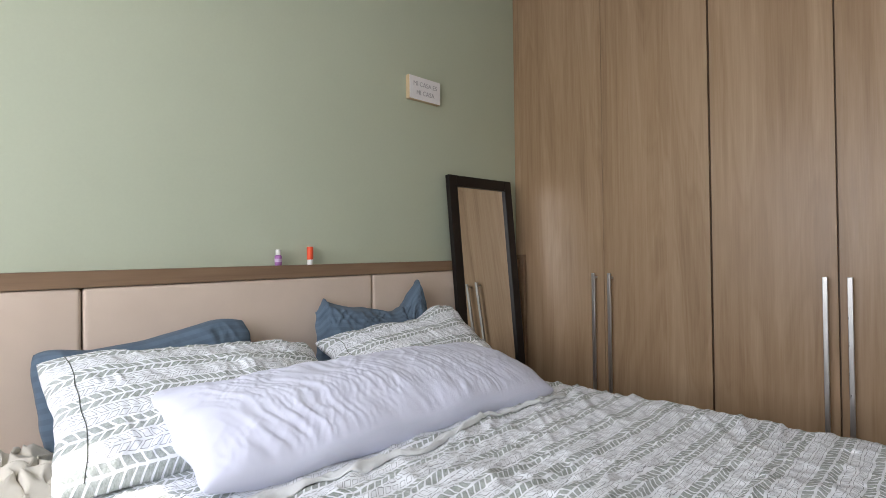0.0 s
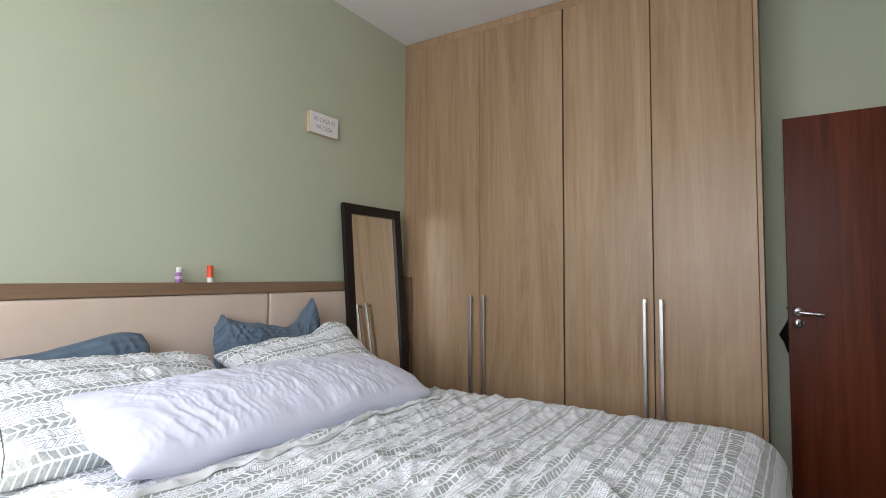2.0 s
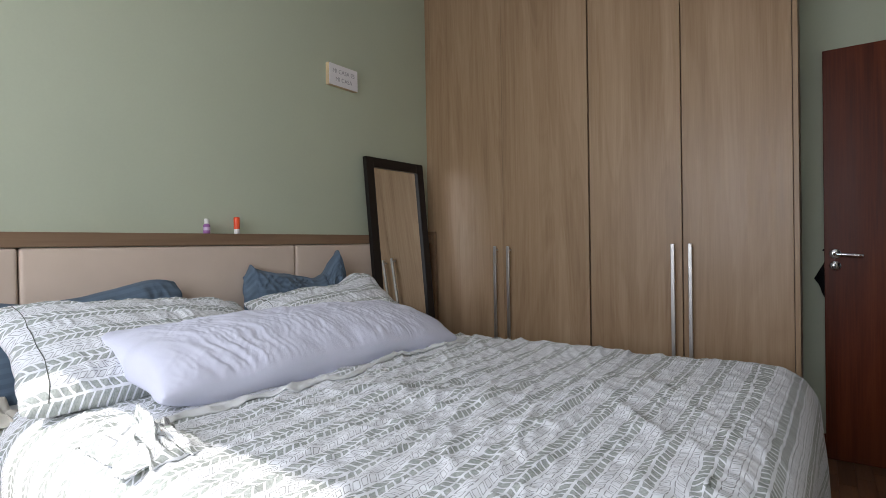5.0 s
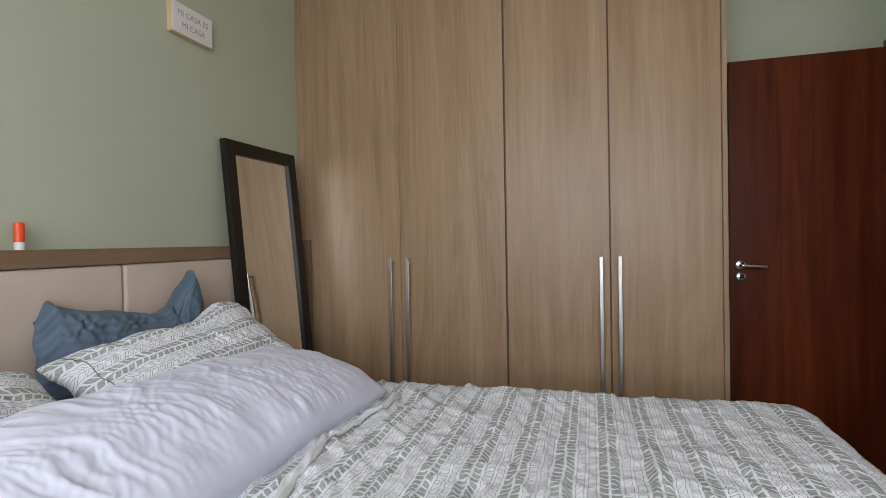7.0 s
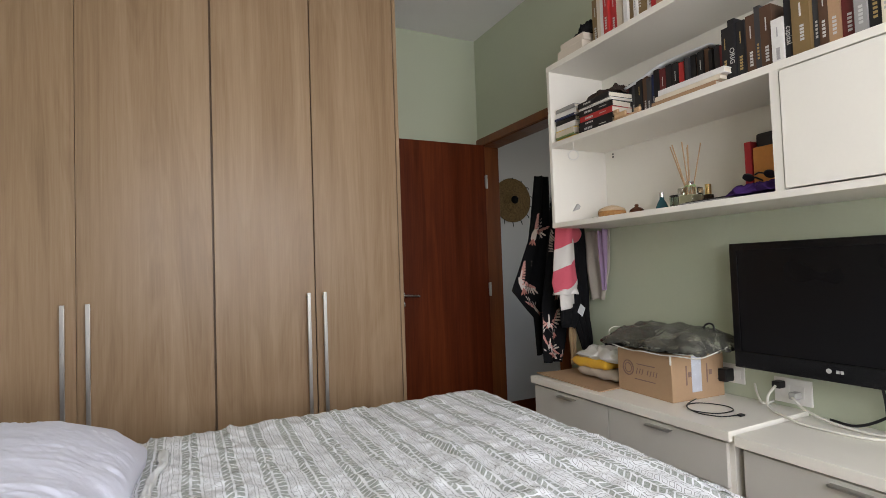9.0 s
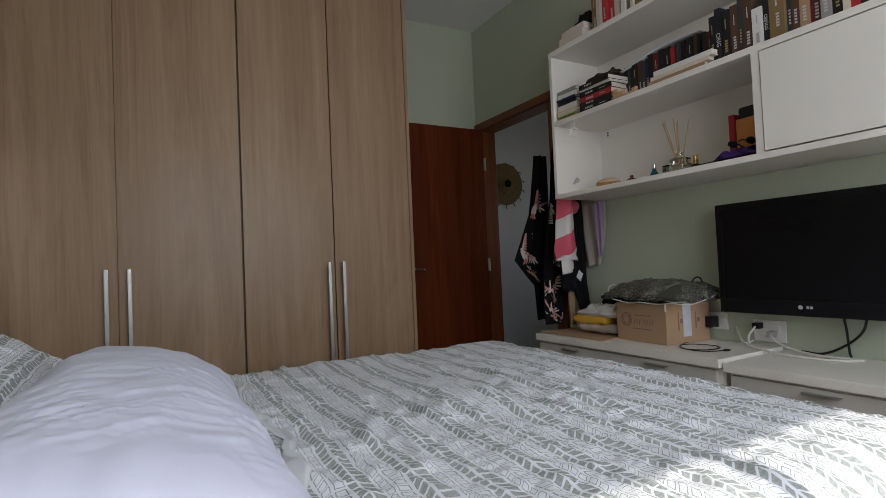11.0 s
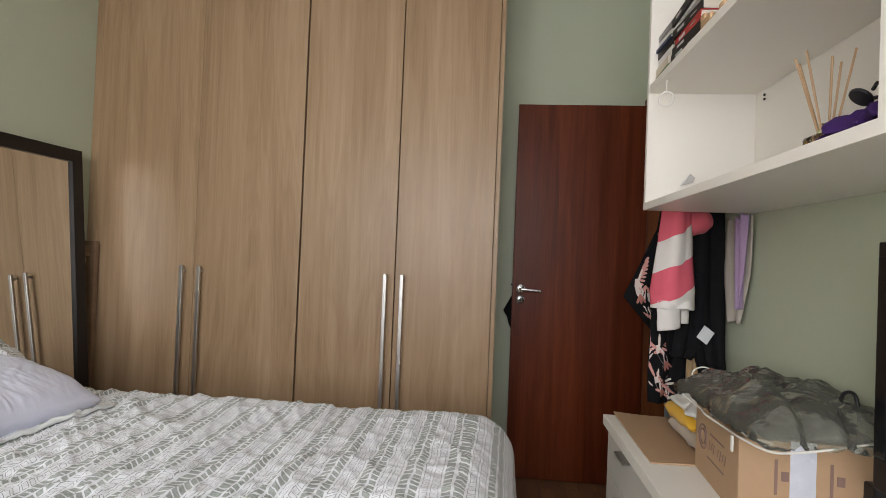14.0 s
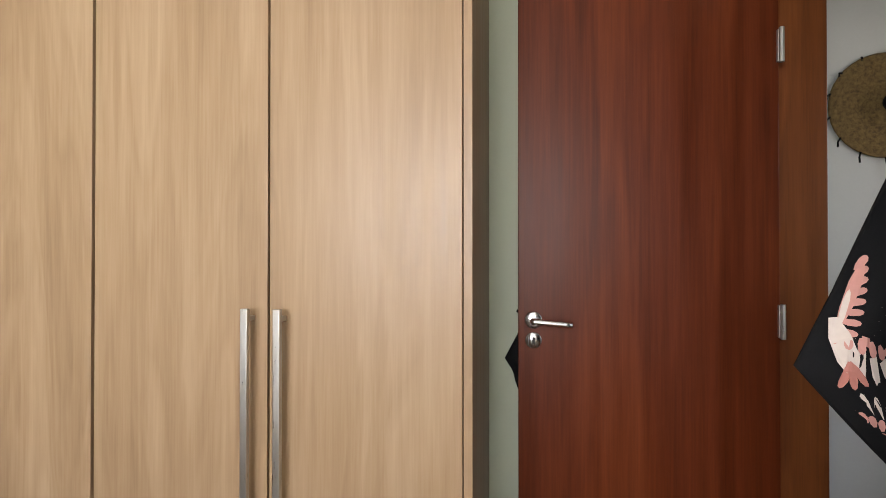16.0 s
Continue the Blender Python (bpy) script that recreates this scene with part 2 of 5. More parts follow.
def tube(points, r, n=8, bm=None):
    """A round cord along points."""
    bm = bm or bmesh.new()
    pts = [Vector(p) for p in points]
    rings = []
    up = Vector((0.13, 0.21, 0.97))
    for i, p in enumerate(pts):
        d = (pts[min(i + 1, len(pts) - 1)] - pts[max(i - 1, 0)]).normalized()
        a = d.cross(up)
        a = a.normalized() if a.length > 1e-3 else Vector((1, 0, 0))
        b = d.cross(a)
        rings.append([bm.verts.new(p + r * (math.cos(2 * math.pi * k / n) * a + math.sin(2 * math.pi * k / n) * b)) for k in range(n)])
    for q, s in zip(rings, rings[1:]):
        for k in range(n):
            bm.faces.new((q[k], q[(k + 1) % n], s[(k + 1) % n], s[k]))
    bm.faces.new(rings[0][::-1])
    bm.faces.new(rings[-1])
    return bm


def spline(ctrl, steps=10):
    """Smooth points through a few control points."""
    c = [Vector(p) for p in ctrl]
    c = [2 * c[0] - c[1]] + c + [2 * c[-1] - c[-2]]
    out = []
    for i in range(1, len(c) - 2):
        for k in range(steps):
            t = k / steps
            a, b, d, e = c[i - 1], c[i], c[i + 1], c[i + 2]
            out.append(0.5 * (2 * b + (d - a) * t + (2 * a - 5 * b + 4 * d - e) * t * t + (3 * b - a - 3 * d + e) * t ** 3))
    return out + [c[-2]]


def sheet(nu, nv, place, uv=None, bm=None, thick=0.0, back=None):
    """A surface of nu x nv cells by place(u, v), u and v from 0 to 1; with thick a second skin closes it."""
    bm = bm or bmesh.new()
    lay = bm.loops.layers.uv.verify()
    g = [[bm.verts.new(place(i / nu, j / nv)) for j in range(nv + 1)] for i in range(nu + 1)]
    faces = []
    for i in range(nu):
        for j in range(nv):
            f = bm.faces.new((g[i][j], g[i + 1][j], g[i + 1][j + 1], g[i][j + 1]))
            if uv:
                for loop, (a, b) in zip(f.loops, ((i, j), (i + 1, j), (i + 1, j + 1), (i, j + 1))):
                    loop[lay].uv = uv(a / nu, b / nv)
            faces.append(f)
    if thick:
        bm.normal_update()
        low = [[bm.verts.new(w.co - w.normal * thick) for w in line] for line in g]
        for i in range(nu):
            for j in range(nv):
                f = bm.faces.new((low[i][j], low[i][j + 1], low[i + 1][j + 1], low[i + 1][j]))
                if uv:
                    for loop, (a, b) in zip(f.loops, ((i, j), (i, j + 1), (i + 1, j + 1), (i + 1, j))):
                        loop[lay].uv = uv(a / nu, b / nv)
        rim = [(i, 0) for i in range(nu + 1)] + [(nu, j) for j in range(1, nv + 1)] + [(i, nv) for i in range(nu - 1, -1, -1)] + [(0, j) for j in range(nv - 1, 0, -1)]
        for (a, b), (c, d) in zip(rim, rim[1:] + rim[:1]):
            f = bm.faces.new((g[a][b], low[a][b], low[c][d], g[c][d]))
            if uv:
                for loop, (p, q) in zip(f.loops, ((a, b), (a, b), (c, d), (c, d))):
                    loop[lay].uv = uv(p / nu, q / nv)
    return bm


def wall(name, bm, material, kind="structure", label="", category="wall"):
    return solid(name, bm, material, label, category, kind)


# ---- the room: floor, walls, ceiling ----
RX, BY, CZ = 3.0, 3.5, 2.905  # desk wall, back wall, ceiling
wall("wall_head", box(-0.15, 0.0, WY - 0.15, BY + 0.15, 0, CZ), SAGE, label="sage green painted plaster wall behind the bed")
wall("wall_back", box(0.0, RX, BY, BY + 0.15, 0, CZ), SAGE, label="sage green painted plaster wall behind wardrobe and door")
bm = box(RX, RX + 0.13, WY - 0.15, 2.62, 0, CZ)
box(RX, RX + 0.13, 2.62, 3.46, 2.135, CZ, bm=bm)
box(RX, RX + 0.13, 3.46, BY + 0.15, 0, CZ, bm=bm)
wall("wall_desk", bm, SAGE, label="sage green painted plaster wall with the doorway")
bm = box(0, RX, WY - 0.15, WY, 0, WZ0)
box(0, RX, WY - 0.15, WY, WZ1, CZ, bm=bm)
box(0, WX0, WY - 0.15, WY, WZ0, WZ1, bm=bm)
box(WX1, RX, WY - 0.15, WY, WZ0, WZ1, bm=bm)
wall("wall_window", bm, SAGE, label="sage green painted plaster wall with the window")
wall("ceiling", box(-0.15, 5.2, WY - 0.15, 4.1, CZ, CZ + 0.12), WHITE_PAINT, label="white painted ceiling", category="ceiling")
wall("floor", box(-0.15, 5.2, WY - 0.15, 4.1, -0.1, -0.012), PARQUET, label="reddish brown wood block parquet floor", category="floor")
wall("wall_corridor", box(RX + 0.13, 5.2, 3.9, 4.05, -0.012, CZ), GREY_WALL, label="pale grey painted corridor wall")
# unseen far wall; its opening is assumed, made to hold the corridor's fill lamp
bm = box(4.3, 4.45, 1.2, 3.9, -0.012, 0.95)
box(4.3, 4.45, 1.2, 3.9, 2.15, CZ, bm=bm)
box(4.3, 4.45, 1.2, 2.2, 0.95, 2.15, bm=bm)
box(4.3, 4.45, 3.4, 3.9, 0.95, 2.15, bm=bm)
wall("wall_corridor_far", bm, GREY_WALL, label="pale grey painted corridor wall with an added opening for the fill lamp")
wall("wall_corridor_end", box(RX + 0.13, 4.3, 1.2, 1.35, -0.012, CZ), GREY_WALL, label="pale grey painted corridor end wall")
# fill lamp added to brighten the corridor wall; its real source is unseen
corridor_light = new("corridor_fill_light", bpy.data.lights.new("corridor_fill_light", "AREA"))
corridor_light.data.shape, corridor_light.data.size, corridor_light.data.size_y, corridor_light.data.energy = "RECTANGLE", 1.1, 1.0, 2.6
corridor_light.matrix_world = look((4.36, 2.8, 1.62), (3.5, 3.7, 2.2))
wall("baseboard_back", box(2.176, 2.99, 3.482, BY, -0.012, 0.1, 0.004), MAHOGANY, label="dark red wooden skirting board", category="skirting")
wall("baseboard_corridor", box(RX + 0.13, 4.3, 3.884, 3.9, -0.012, 0.1, 0.004), MAHOGANY, label="dark red wooden skirting board", category="skirting")

# window behind the walk
win = thing("window_1", ((WX0 + WX1) / 2, WY - 0.1, WZ0), "white framed bedroom window with clear panes", "window", kind="structure")
bm = box(WX0, WX1, WY - 0.13, WY - 0.07, WZ0, WZ0 + 0.05)
box(WX0, WX1, WY - 0.13, WY - 0.07, WZ1 - 0.05, WZ1, bm=bm)
for xa in (WX0, (WX0 + WX1) / 2 - 0.025, WX1 - 0.05):
    box(xa, xa + 0.05, WY - 0.13, WY - 0.07, WZ0 + 0.05, WZ1 - 0.05, bm=bm)
part("window_frame", bm, WHITE_PLASTIC, win)
for xa, xb in ((WX0 + 0.05, (WX0 + WX1) / 2 - 0.025), ((WX0 + WX1) / 2 + 0.025, WX1 - 0.05)):
    pane = part("pane", box(xa, xb, WY - 0.115, WY - 0.11, WZ0 + 0.05, WZ1 - 0.05), glass("clear_pane"), win)
    pane.visible_shadow = False

# doorway: lining, architrave and the open leaf
dframe = thing("door_frame", (RX + 0.06, 3.05, 0), "reddish brown wooden door frame in the doorway", "door frame", kind="structure")
part("hinge_jamb", box(RX - 0.002, RX + 0.128, 3.425, 3.47, -0.012, 2.10, 0.003), JAMB_WOOD, dframe)
part("latch_jamb", box(RX - 0.004, RX + 0.134, 2.60, 2.645, -0.012, 2.10, 0.003), JAMB_WOOD, dframe)
part("head_jamb", box(RX - 0.004, RX + 0.134, 2.60, 3.47, 2.10, 2.14, 0.003), JAMB_WOOD, dframe)
part("architrave_head", box(RX - 0.016, RX - 0.004, 2.54, 3.495, 2.105, 2.16, 0.003), JAMB_WOOD, dframe)
part("architrave_latch", box(RX - 0.016, RX - 0.004, 2.54, 2.61, -0.012, 2.105, 0.003), JAMB_WOOD, dframe)
part("architrave_hinge", box(RX - 0.016, RX - 0.004, 3.46, 3.496, -0.012, 2.105, 0.003), JAMB_WOOD, dframe)

door = thing("door_1", (2.63, 3.4, 0), "smooth dark mahogany bedroom door standing wide open", "door", kind="structure")
part("leaf", box(2.268, 2.986, 3.385, 3.42, 0.006, 2.10, 0.002), MAHOGANY, door)
HX = 2.313
bm = turned([(0.026, 0), (0.026, 0.006), (0.022, 0.009)], m=pose(HX, 3.385, 1.06, 90))
handle = part("handle", bm, CHROME, door, "satin chrome lever handle", True)
part("lever", tube(spline([(HX, 3.38, 1.06), (HX, 3.345, 1.06), (HX + 0.012, 3.338, 1.059), (HX + 0.11, 3.338, 1.052)], 6), 0.009, 12), CHROME, handle, smooth=True)
keyplate = part("key_plate", turned([(0.025, 0), (0.025, 0.005), (0.022, 0.008)], m=pose(HX, 3.385, 1.0, 90)), CHROME, door, "round chrome key plate", True)
part("keyhole", box(HX - 0.004, HX + 0.004, 3.374, 3.38, 0.99, 1.01, 0.001), BLACK, keyplate)
for z in (1.835, 1.07, 0.22):
    bm = box(2.980, 2.998, 3.376, 3.392, z - 0.045, z + 0.045, 0.002)
    turned([(0.007, -0.048), (0.007, 0.048)], (2.989, 3.374, z), 12, bm)
    part("hinge", bm, STEEL, door, "worn steel hinge")
part("back_lever", tube([(HX, 3.42, 1.06), (HX, 3.455, 1.06), (HX + 0.1, 3.46, 1.055)], 0.009, 10), CHROME, door, smooth=True)

bag = thing("hanging_bag", (2.29, 3.455, 0.82), "small black cloth bag hanging behind the door", "bag")
part("pouch", sheet(10, 14, lambda u, v: Vector((2.30 + (u - 0.55) * 0.14 * (0.12 + 0.88 * (min(1.0, v / 0.42) if v < 0.42 else (1.0 - v) / 0.58)), 3.452 + 0.012 * math.sin(9 * u + 4 * v), 0.83 + 0.23 * v)), thick=0.02), BLACK_CLOTH, bag, smooth=True)
part("strap", tube([(2.30, 3.452, 1.05), (2.285, 3.452, 1.07), (2.262, 3.448, 1.08)], 0.005, 6), BLACK_CLOTH, bag)

# ---- wardrobe ----
ward = thing("wardrobe", (1.08, 3.25, 0), "tall oak-look laminate fitted wardrobe with four doors", "wardrobe")
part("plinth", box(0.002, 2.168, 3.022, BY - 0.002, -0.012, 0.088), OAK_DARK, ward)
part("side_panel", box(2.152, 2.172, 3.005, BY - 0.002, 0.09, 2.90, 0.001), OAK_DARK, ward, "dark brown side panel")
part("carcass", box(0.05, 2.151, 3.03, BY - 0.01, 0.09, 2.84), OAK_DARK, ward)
part("side_filler", box(0.001, 0.044, 3.004, 3.02, 0.0, 2.90, 0.001), OAK, ward)
part("top_filler", box(0.045, 2.150, 3.006, 3.02, 2.85, 2.903, 0.001), OAK, ward)
part("end_strip", box(2.154, 2.174, 2.996, 3.004, 0.02, 2.90, 0.001), OAK, ward)
DOORS = [(0.047, 0.6085, 0.563), (0.6102, 1.168, 0.657), (1.178, 1.6655, 1.626), (1.6715, 2.150, 1.710)]
for xa, xb, hx in DOORS:
    leaf = part("door", box(xa, xb, 3.0, 3.018, 0.03, 2.846, 0.0015), OAK, ward)
    bm = box(hx - 0.009, hx + 0.009, 2.957, 2.971, 0.36, 1.125, 0.002)
    for z in (0.39, 1.10):
        box(hx - 0.006, hx + 0.006, 2.97, 3.001, z - 0.006, z + 0.006, bm=bm)
    part("bar_handle", bm, STEEL, leaf, "long brushed steel bar handle")

# ---- headboard ----
head = thing("headboard", (0.03, 1.5, 0.1), "beige upholstered headboard with a brown wooden top rail", "headboard")
part("backing", box(0.001, 0.022, -0.75, 2.94, 0.1, 1.15), TRIM_WOOD, head)
part("top_rail", box(0.001, 0.064, -0.75, 2.955, 1.153, 1.206, 0.003), TRIM_WOOD, head, "brown wooden top rail")
part("end_board", box(0.001, 0.09, 2.957, 2.985, 0.0, 1.232, 0.003), TRIM_WOOD, head)
for ya, yb in ((-0.493, 0.651), (0.655, 1.797), (1.801, 2.938)):
    part("panel", box(0.022, 0.062, ya, yb, 0.66, 1.151, 0.016, seg=4), LINEN, head, smooth=True)
    part("lower_panel", box(0.022, 0.058, ya, yb, 0.2, 0.656, 0.014, seg=4), LINEN, head, smooth=True)

# ---- bed ----
BX0, BX1, BY0, BY1, BZ = 0.1, 2.222, 0.46, 2.225, 0.708
bed = thing("bed", ((BX0 + BX1) / 2, 1.35, 0), "double bed base with a pale mattress", "bed")
part("base", box(BX0, BX1 - 0.06, BY0 + 0.06, BY1 - 0.06, 0.06, 0.34, 0.02), LINEN, bed)
part("mattress", box(BX0, BX1 - 0.05, BY0 + 0.05, BY1 - 0.05, 0.342, 0.66, 0.05, seg=4), SHEET, bed, smooth=True)
for xa in (0.2, 1.9):
    for ya in (0.65, 2.0):
        part("leg", turned([(0.03, 0.0), (0.03, 0.06)], (xa, ya, -0.012), 12), BLACK, bed)


def fbm(x, y, s=0.0):
    return noise.noise(Vector((x, y, s)))


def ridge(v, k):
    """A crease: sharp along v = 0, flat away from it."""
    return max(0.0, 1.0 - abs(v) * k) ** 1.5


def wrinkle(x, y):
    """Folds of the spread: long warped ridges across the bed, and finer crumples."""
    q = x + 0.16 * fbm(x * 1.4, y * 1.4, 3.1) + 0.22 * (y - 1.3)
    patch = (0.35 + 1.1 * max(0.0, fbm(x * 1.1 + 4, y * 1.2, 8.0) + 0.25)) * (1.0 - 0.65 * min(1.0, max(0.0, (x - 1.65) / 0.35)))
    w = 0.010 * patch * ridge(fbm(q * 2.3, y * 0.8, 0.0), 4.0)
    w += 0.013 * patch * ridge(fbm(q * 5.2, y * 1.6, 5.0), 5.0)
    w += 0.010 * patch * ridge(fbm(q * 10.0, y * 3.0, 9.0), 5.0)
    w += 0.006 * (0.4 + patch) * ridge(fbm(q * 19.0, y * 6.0, 14.0), 4.0)
    w += 0.0035 * ridge(fbm(x * 16 + y * 9, y * 17 - x * 5, 21.0), 4.0)
    w += 0.005 * fbm(x * 4, y * 4, 2.0) + 0.003 * fbm(x * 13, y * 11, 4.0) + 0.0025 * fbm(x * 29, y * 27, 6.0)
    return w + 0.012 * math.exp(-((x - 2.02) / 0.16) ** 2)


def spread(x, y):
    """A flat point of the spread laid over the mattress: rounded at the foot and the sides."""
    r = 0.13
    out = Vector((max(0.0, x - (BX1 - r)), max(0.0, (BY0 + r) - y, y - (BY1 - r))))
    d = out.length
    px, py = min(x, BX1 - r), min(max(y, BY0 + r), BY1 - r)
    if d < 1e-6:
        return Vector((x, y, BZ + wrinkle(x, y)))
    dx, dy = out.x / d, (out.y / d) * (1 if y > 1 else -1)
    arc = r * math.pi / 2
    if d < arc:
        a = d / r
        off, z = r * math.sin(a), BZ - r * (1 - math.cos(a))
    else:
        fall = d - arc
        off, z = r + (0.05 if y > 1 else 0.0) * fall + 0.009 * min(1, fall * 6) * math.sin(13 * (x * (1 - dx) + y * (1 - abs(dy))) + 2 * fbm(x * 2, y * 2)), BZ - r - fall
    k = max(0.15, 1 - d / arc)
    return Vector((px + dx * (off + 0.03 * (y - 1.3)), py + dy * off, z + wrinkle(x, y) * (0.4 + 0.6 * k)))


SX0, SX1, SY0, SY1 = 0.45, 2.72, 0.0, 2.68
spread_ob = solid("bedspread", sheet(330, 350, lambda u, v: spread(SX0 + (SX1 - SX0) * u, SY0 + (SY1 - SY0) * v),
                  lambda u, v: (SX0 + (SX1 - SX0) * u, SY0 + (SY1 - SY0) * v), thick=0.006), CHEVRON,
                  "white duvet cover printed with grey-green leaves, spread rumpled over the bed", "bedspread", smooth=True)
FX = 0.965  # where the cover's top edge is turned over
part("folded_edge", sheet(10, 200, lambda u, v: spread(FX + 0.036 * (u - 0.5) * (0.6 + 1.8 * abs(fbm(v * 7, 1.0))) + 0.035 * fbm(v * 5, 0.4, 6.0) + 0.012 * fbm(v * 17, 0.4, 2.0), 0.52 + 1.45 * v)
     + Vector((0, 0, 0.004 + 0.009 * max(0.0, math.sin(math.pi * u)) ** 0.7 * (0.9 + 1.6 * fbm(v * 24, u * 1.7, 2.0)))), thick=0.004), SHEET, spread_ob, "plain pale underside turned over along a crease", True)

BUNCH = (1.06, 0.585)
part("bunched_corner", sheet(30, 30, lambda u, v: Vector((BUNCH[0] + 0.24 * (u - 0.5) + 0.04 * fbm(u * 4, v * 4, 31.0), BUNCH[1] + 0.17 * (v - 0.5) + 0.04 * fbm(u * 4, v * 4, 37.0),
     BZ + 0.004 + 0.075 * max(0.0, (1 - (2 * u - 1) ** 2) * (1 - (2 * v - 1) ** 2)) * (0.55 + 0.5 * ridge(fbm(u * 4, v * 4, 33.0), 3) + 0.5 * fbm(u * 8, v * 8, 35.0)))),
     lambda u, v: (0.3 * u, 0.3 * v), thick=0.005), CHEVRON, spread_ob, "bunched corner of the printed cover", True)

# under sheet and crumpled cloth at the head of the bed
solid("fitted_sheet", sheet(40, 70, lambda u, v: Vector((0.075 + 0.95 * u, BY0 + 0.03 + (BY1 - BY0 - 0.06) * v, 0.668 - 0.05 * (abs(2 * v - 1) ** 10) + 0.006 * fbm(u * 9, v * 12))), thick=0.012), SHEET,
      "pale grey-green sheet over the head of the mattress", "bed sheet", smooth=True)


def crumpled(name, x0, x1, y0, y1, z, h, material, label, category, seed=0.0, n=34):
    def place(u, v):
        x, y = x0 + (x1 - x0) * u, y0 + (y1 - y0) * v
        e = min(1.0, 5 * min(u, 1 - u, v, 1 - v))
        r = 1 - abs(fbm(u * 4 + seed, v * 4, seed)) * 2
        return Vector((x + 0.03 * fbm(u * 5, v * 5, seed + 3), y + 0.03 * fbm(u * 5, v * 5, seed + 7), z + h * e * (0.45 + 0.4 * r + 0.3 * fbm(u * 9, v * 9, seed + 1))))
    return solid(name, sheet(n, n, place, thick=0.004), material, label, category, smooth=True)


crumpled("crumpled_cloth", 0.1, 0.5, 0.40, 0.545, 0.68, 0.06, CREAM_CLOTH, "cream cotton cloth lying crumpled on the bed sheet", "cloth", 2.0)


# ---- pillows ----
def pillow(name, c, wv, hv, thick, material, label, folds=0.0, seed=0.0, seam=False, category="pillow", full=0.42, slump=0.0, fold_dir=0.35, ends=None, hollow=0.08, round_off=0.03, fine=1.0, top=(), ruffle=0.0):
    """A stuffed pillow: centre, width and height vectors, thickness; folds run across its length."""
    c, wv, hv = Vector(c), Vector(wv), Vector(hv)
    nrm = wv.cross(hv).normalized()
    if nrm.z < 0:
        nrm = -nrm
    lw, lh = wv.length, hv.length

    def skin(side):
        def place(u, v):
            a, b = 2 * u - 1, 2 * v - 1
            pin = 1.0 - hollow * 0.8 * (1 - b * b) + 0.02 * fbm(b * 3, 0.3, seed) - round_off * b ** 8
            pih = 1.0 - hollow * (1 - a * a) + 0.03 * fbm(a * 3, 1.7, seed + 2) - round_off * 1.6 * a ** 8
            prof = max(0.0, 1 - a * a) ** (ends or full) * max(0.0, 1 - b * b) ** full
            edge = min(1.0, 6 * min(1 - abs(a), 1 - abs(b)))
            q = a * lw * 0.5 + fold_dir * b * lh + 0.045 * fbm(a * 2.2, b * 2.2, seed + 4)
            pa, pb = max(0.0, 0.35 + 1.3 * fbm(a * 2.1, b * 1.5, seed + 11)), max(0.0, 0.3 + 1.4 * fbm(a * 2.6 + 5, b * 1.9, seed + 13))
            q2 = a * lw * 0.5 - 0.3 * b * lh + 0.05 * fbm(a * 3, b * 3, seed + 15)
            w = folds * (0.5 * pb * ridge(fbm(q2 * 13 * fine, b * 1.2, seed + 17), 2.6) + pa * (ridge(fbm(q * 7 * fine, b * 0.8, seed + 5), 2.4) + 0.7 * ridge(fbm(q * 15 * fine, b * 1.0, seed + 8), 2.6) - 0.6)) * min(1.0, 0.4 + abs(b + 0.15))
            tight = max(0.0, 0.45 + 1.2 * fbm(a * 2.4, b * 1.8, seed + 31))
            w += folds * tight * (0.5 * ridge(fbm(q * 24 * fine, b * 1.6, seed + 33), 3.2) + 0.35 * ridge(fbm(q2 * 30 * fine, b * 2.2, seed + 35), 3.2))
            w += 0.006 * fbm(a * lw * 6, b * lh * 6, seed + 9)
            p = c + wv * (a * pin / 2) + hv * (b * pih / 2) + nrm * side * (thick / 2 * prof + w * edge)
            p += nrm * ruffle * (fbm(a * 4, 0.5, seed + 21) * max(0.0, abs(b) - 0.55) + fbm(b * 4, 2.5, seed + 23) * max(0.0, abs(a) - 0.7)) * 2.4
            for (a0, d0), (a1, d1) in zip(top, top[1:]):
                if a0 <= a <= a1:
                    f = (a - a0) / (a1 - a0)
                    p.z += (d0 + (d1 - d0) * f * f * (3 - 2 * f)) * max(0.0, b + 0.3) / 1.3
            return p - Vector((0, 0, slump * (1 - a * a) * max(0.0, b)))
        return place

    bm = bmesh.new()
    nu = max(60, int(lw * 200))
    for side in (1, -1):
        sheet(nu, 76, skin(side), lambda u, v: (0.87 * (v - 0.5) * lh + seed, 0.87 * (u - 0.5) * lw + seed), bm)
    bmesh.ops.remove_doubles(bm, verts=bm.verts, dist=0.0012)
    t = thing(name, c - Vector((0, 0, thick / 2)), label, category)
    part("cover", bm, material, t, smooth=True)
    if seam:
        front = skin(1)
        part("seam", tube([front(0.065 + 0.008 * math.sin(9 * k / 30), 0.03 + 0.94 * k / 30) + nrm * 0.001 for k in range(31)], 0.0012, 6), cloth("dark_thread", (0.10, 0.105, 0.10)), t, "dark stitched seam beside the edge")
    return t


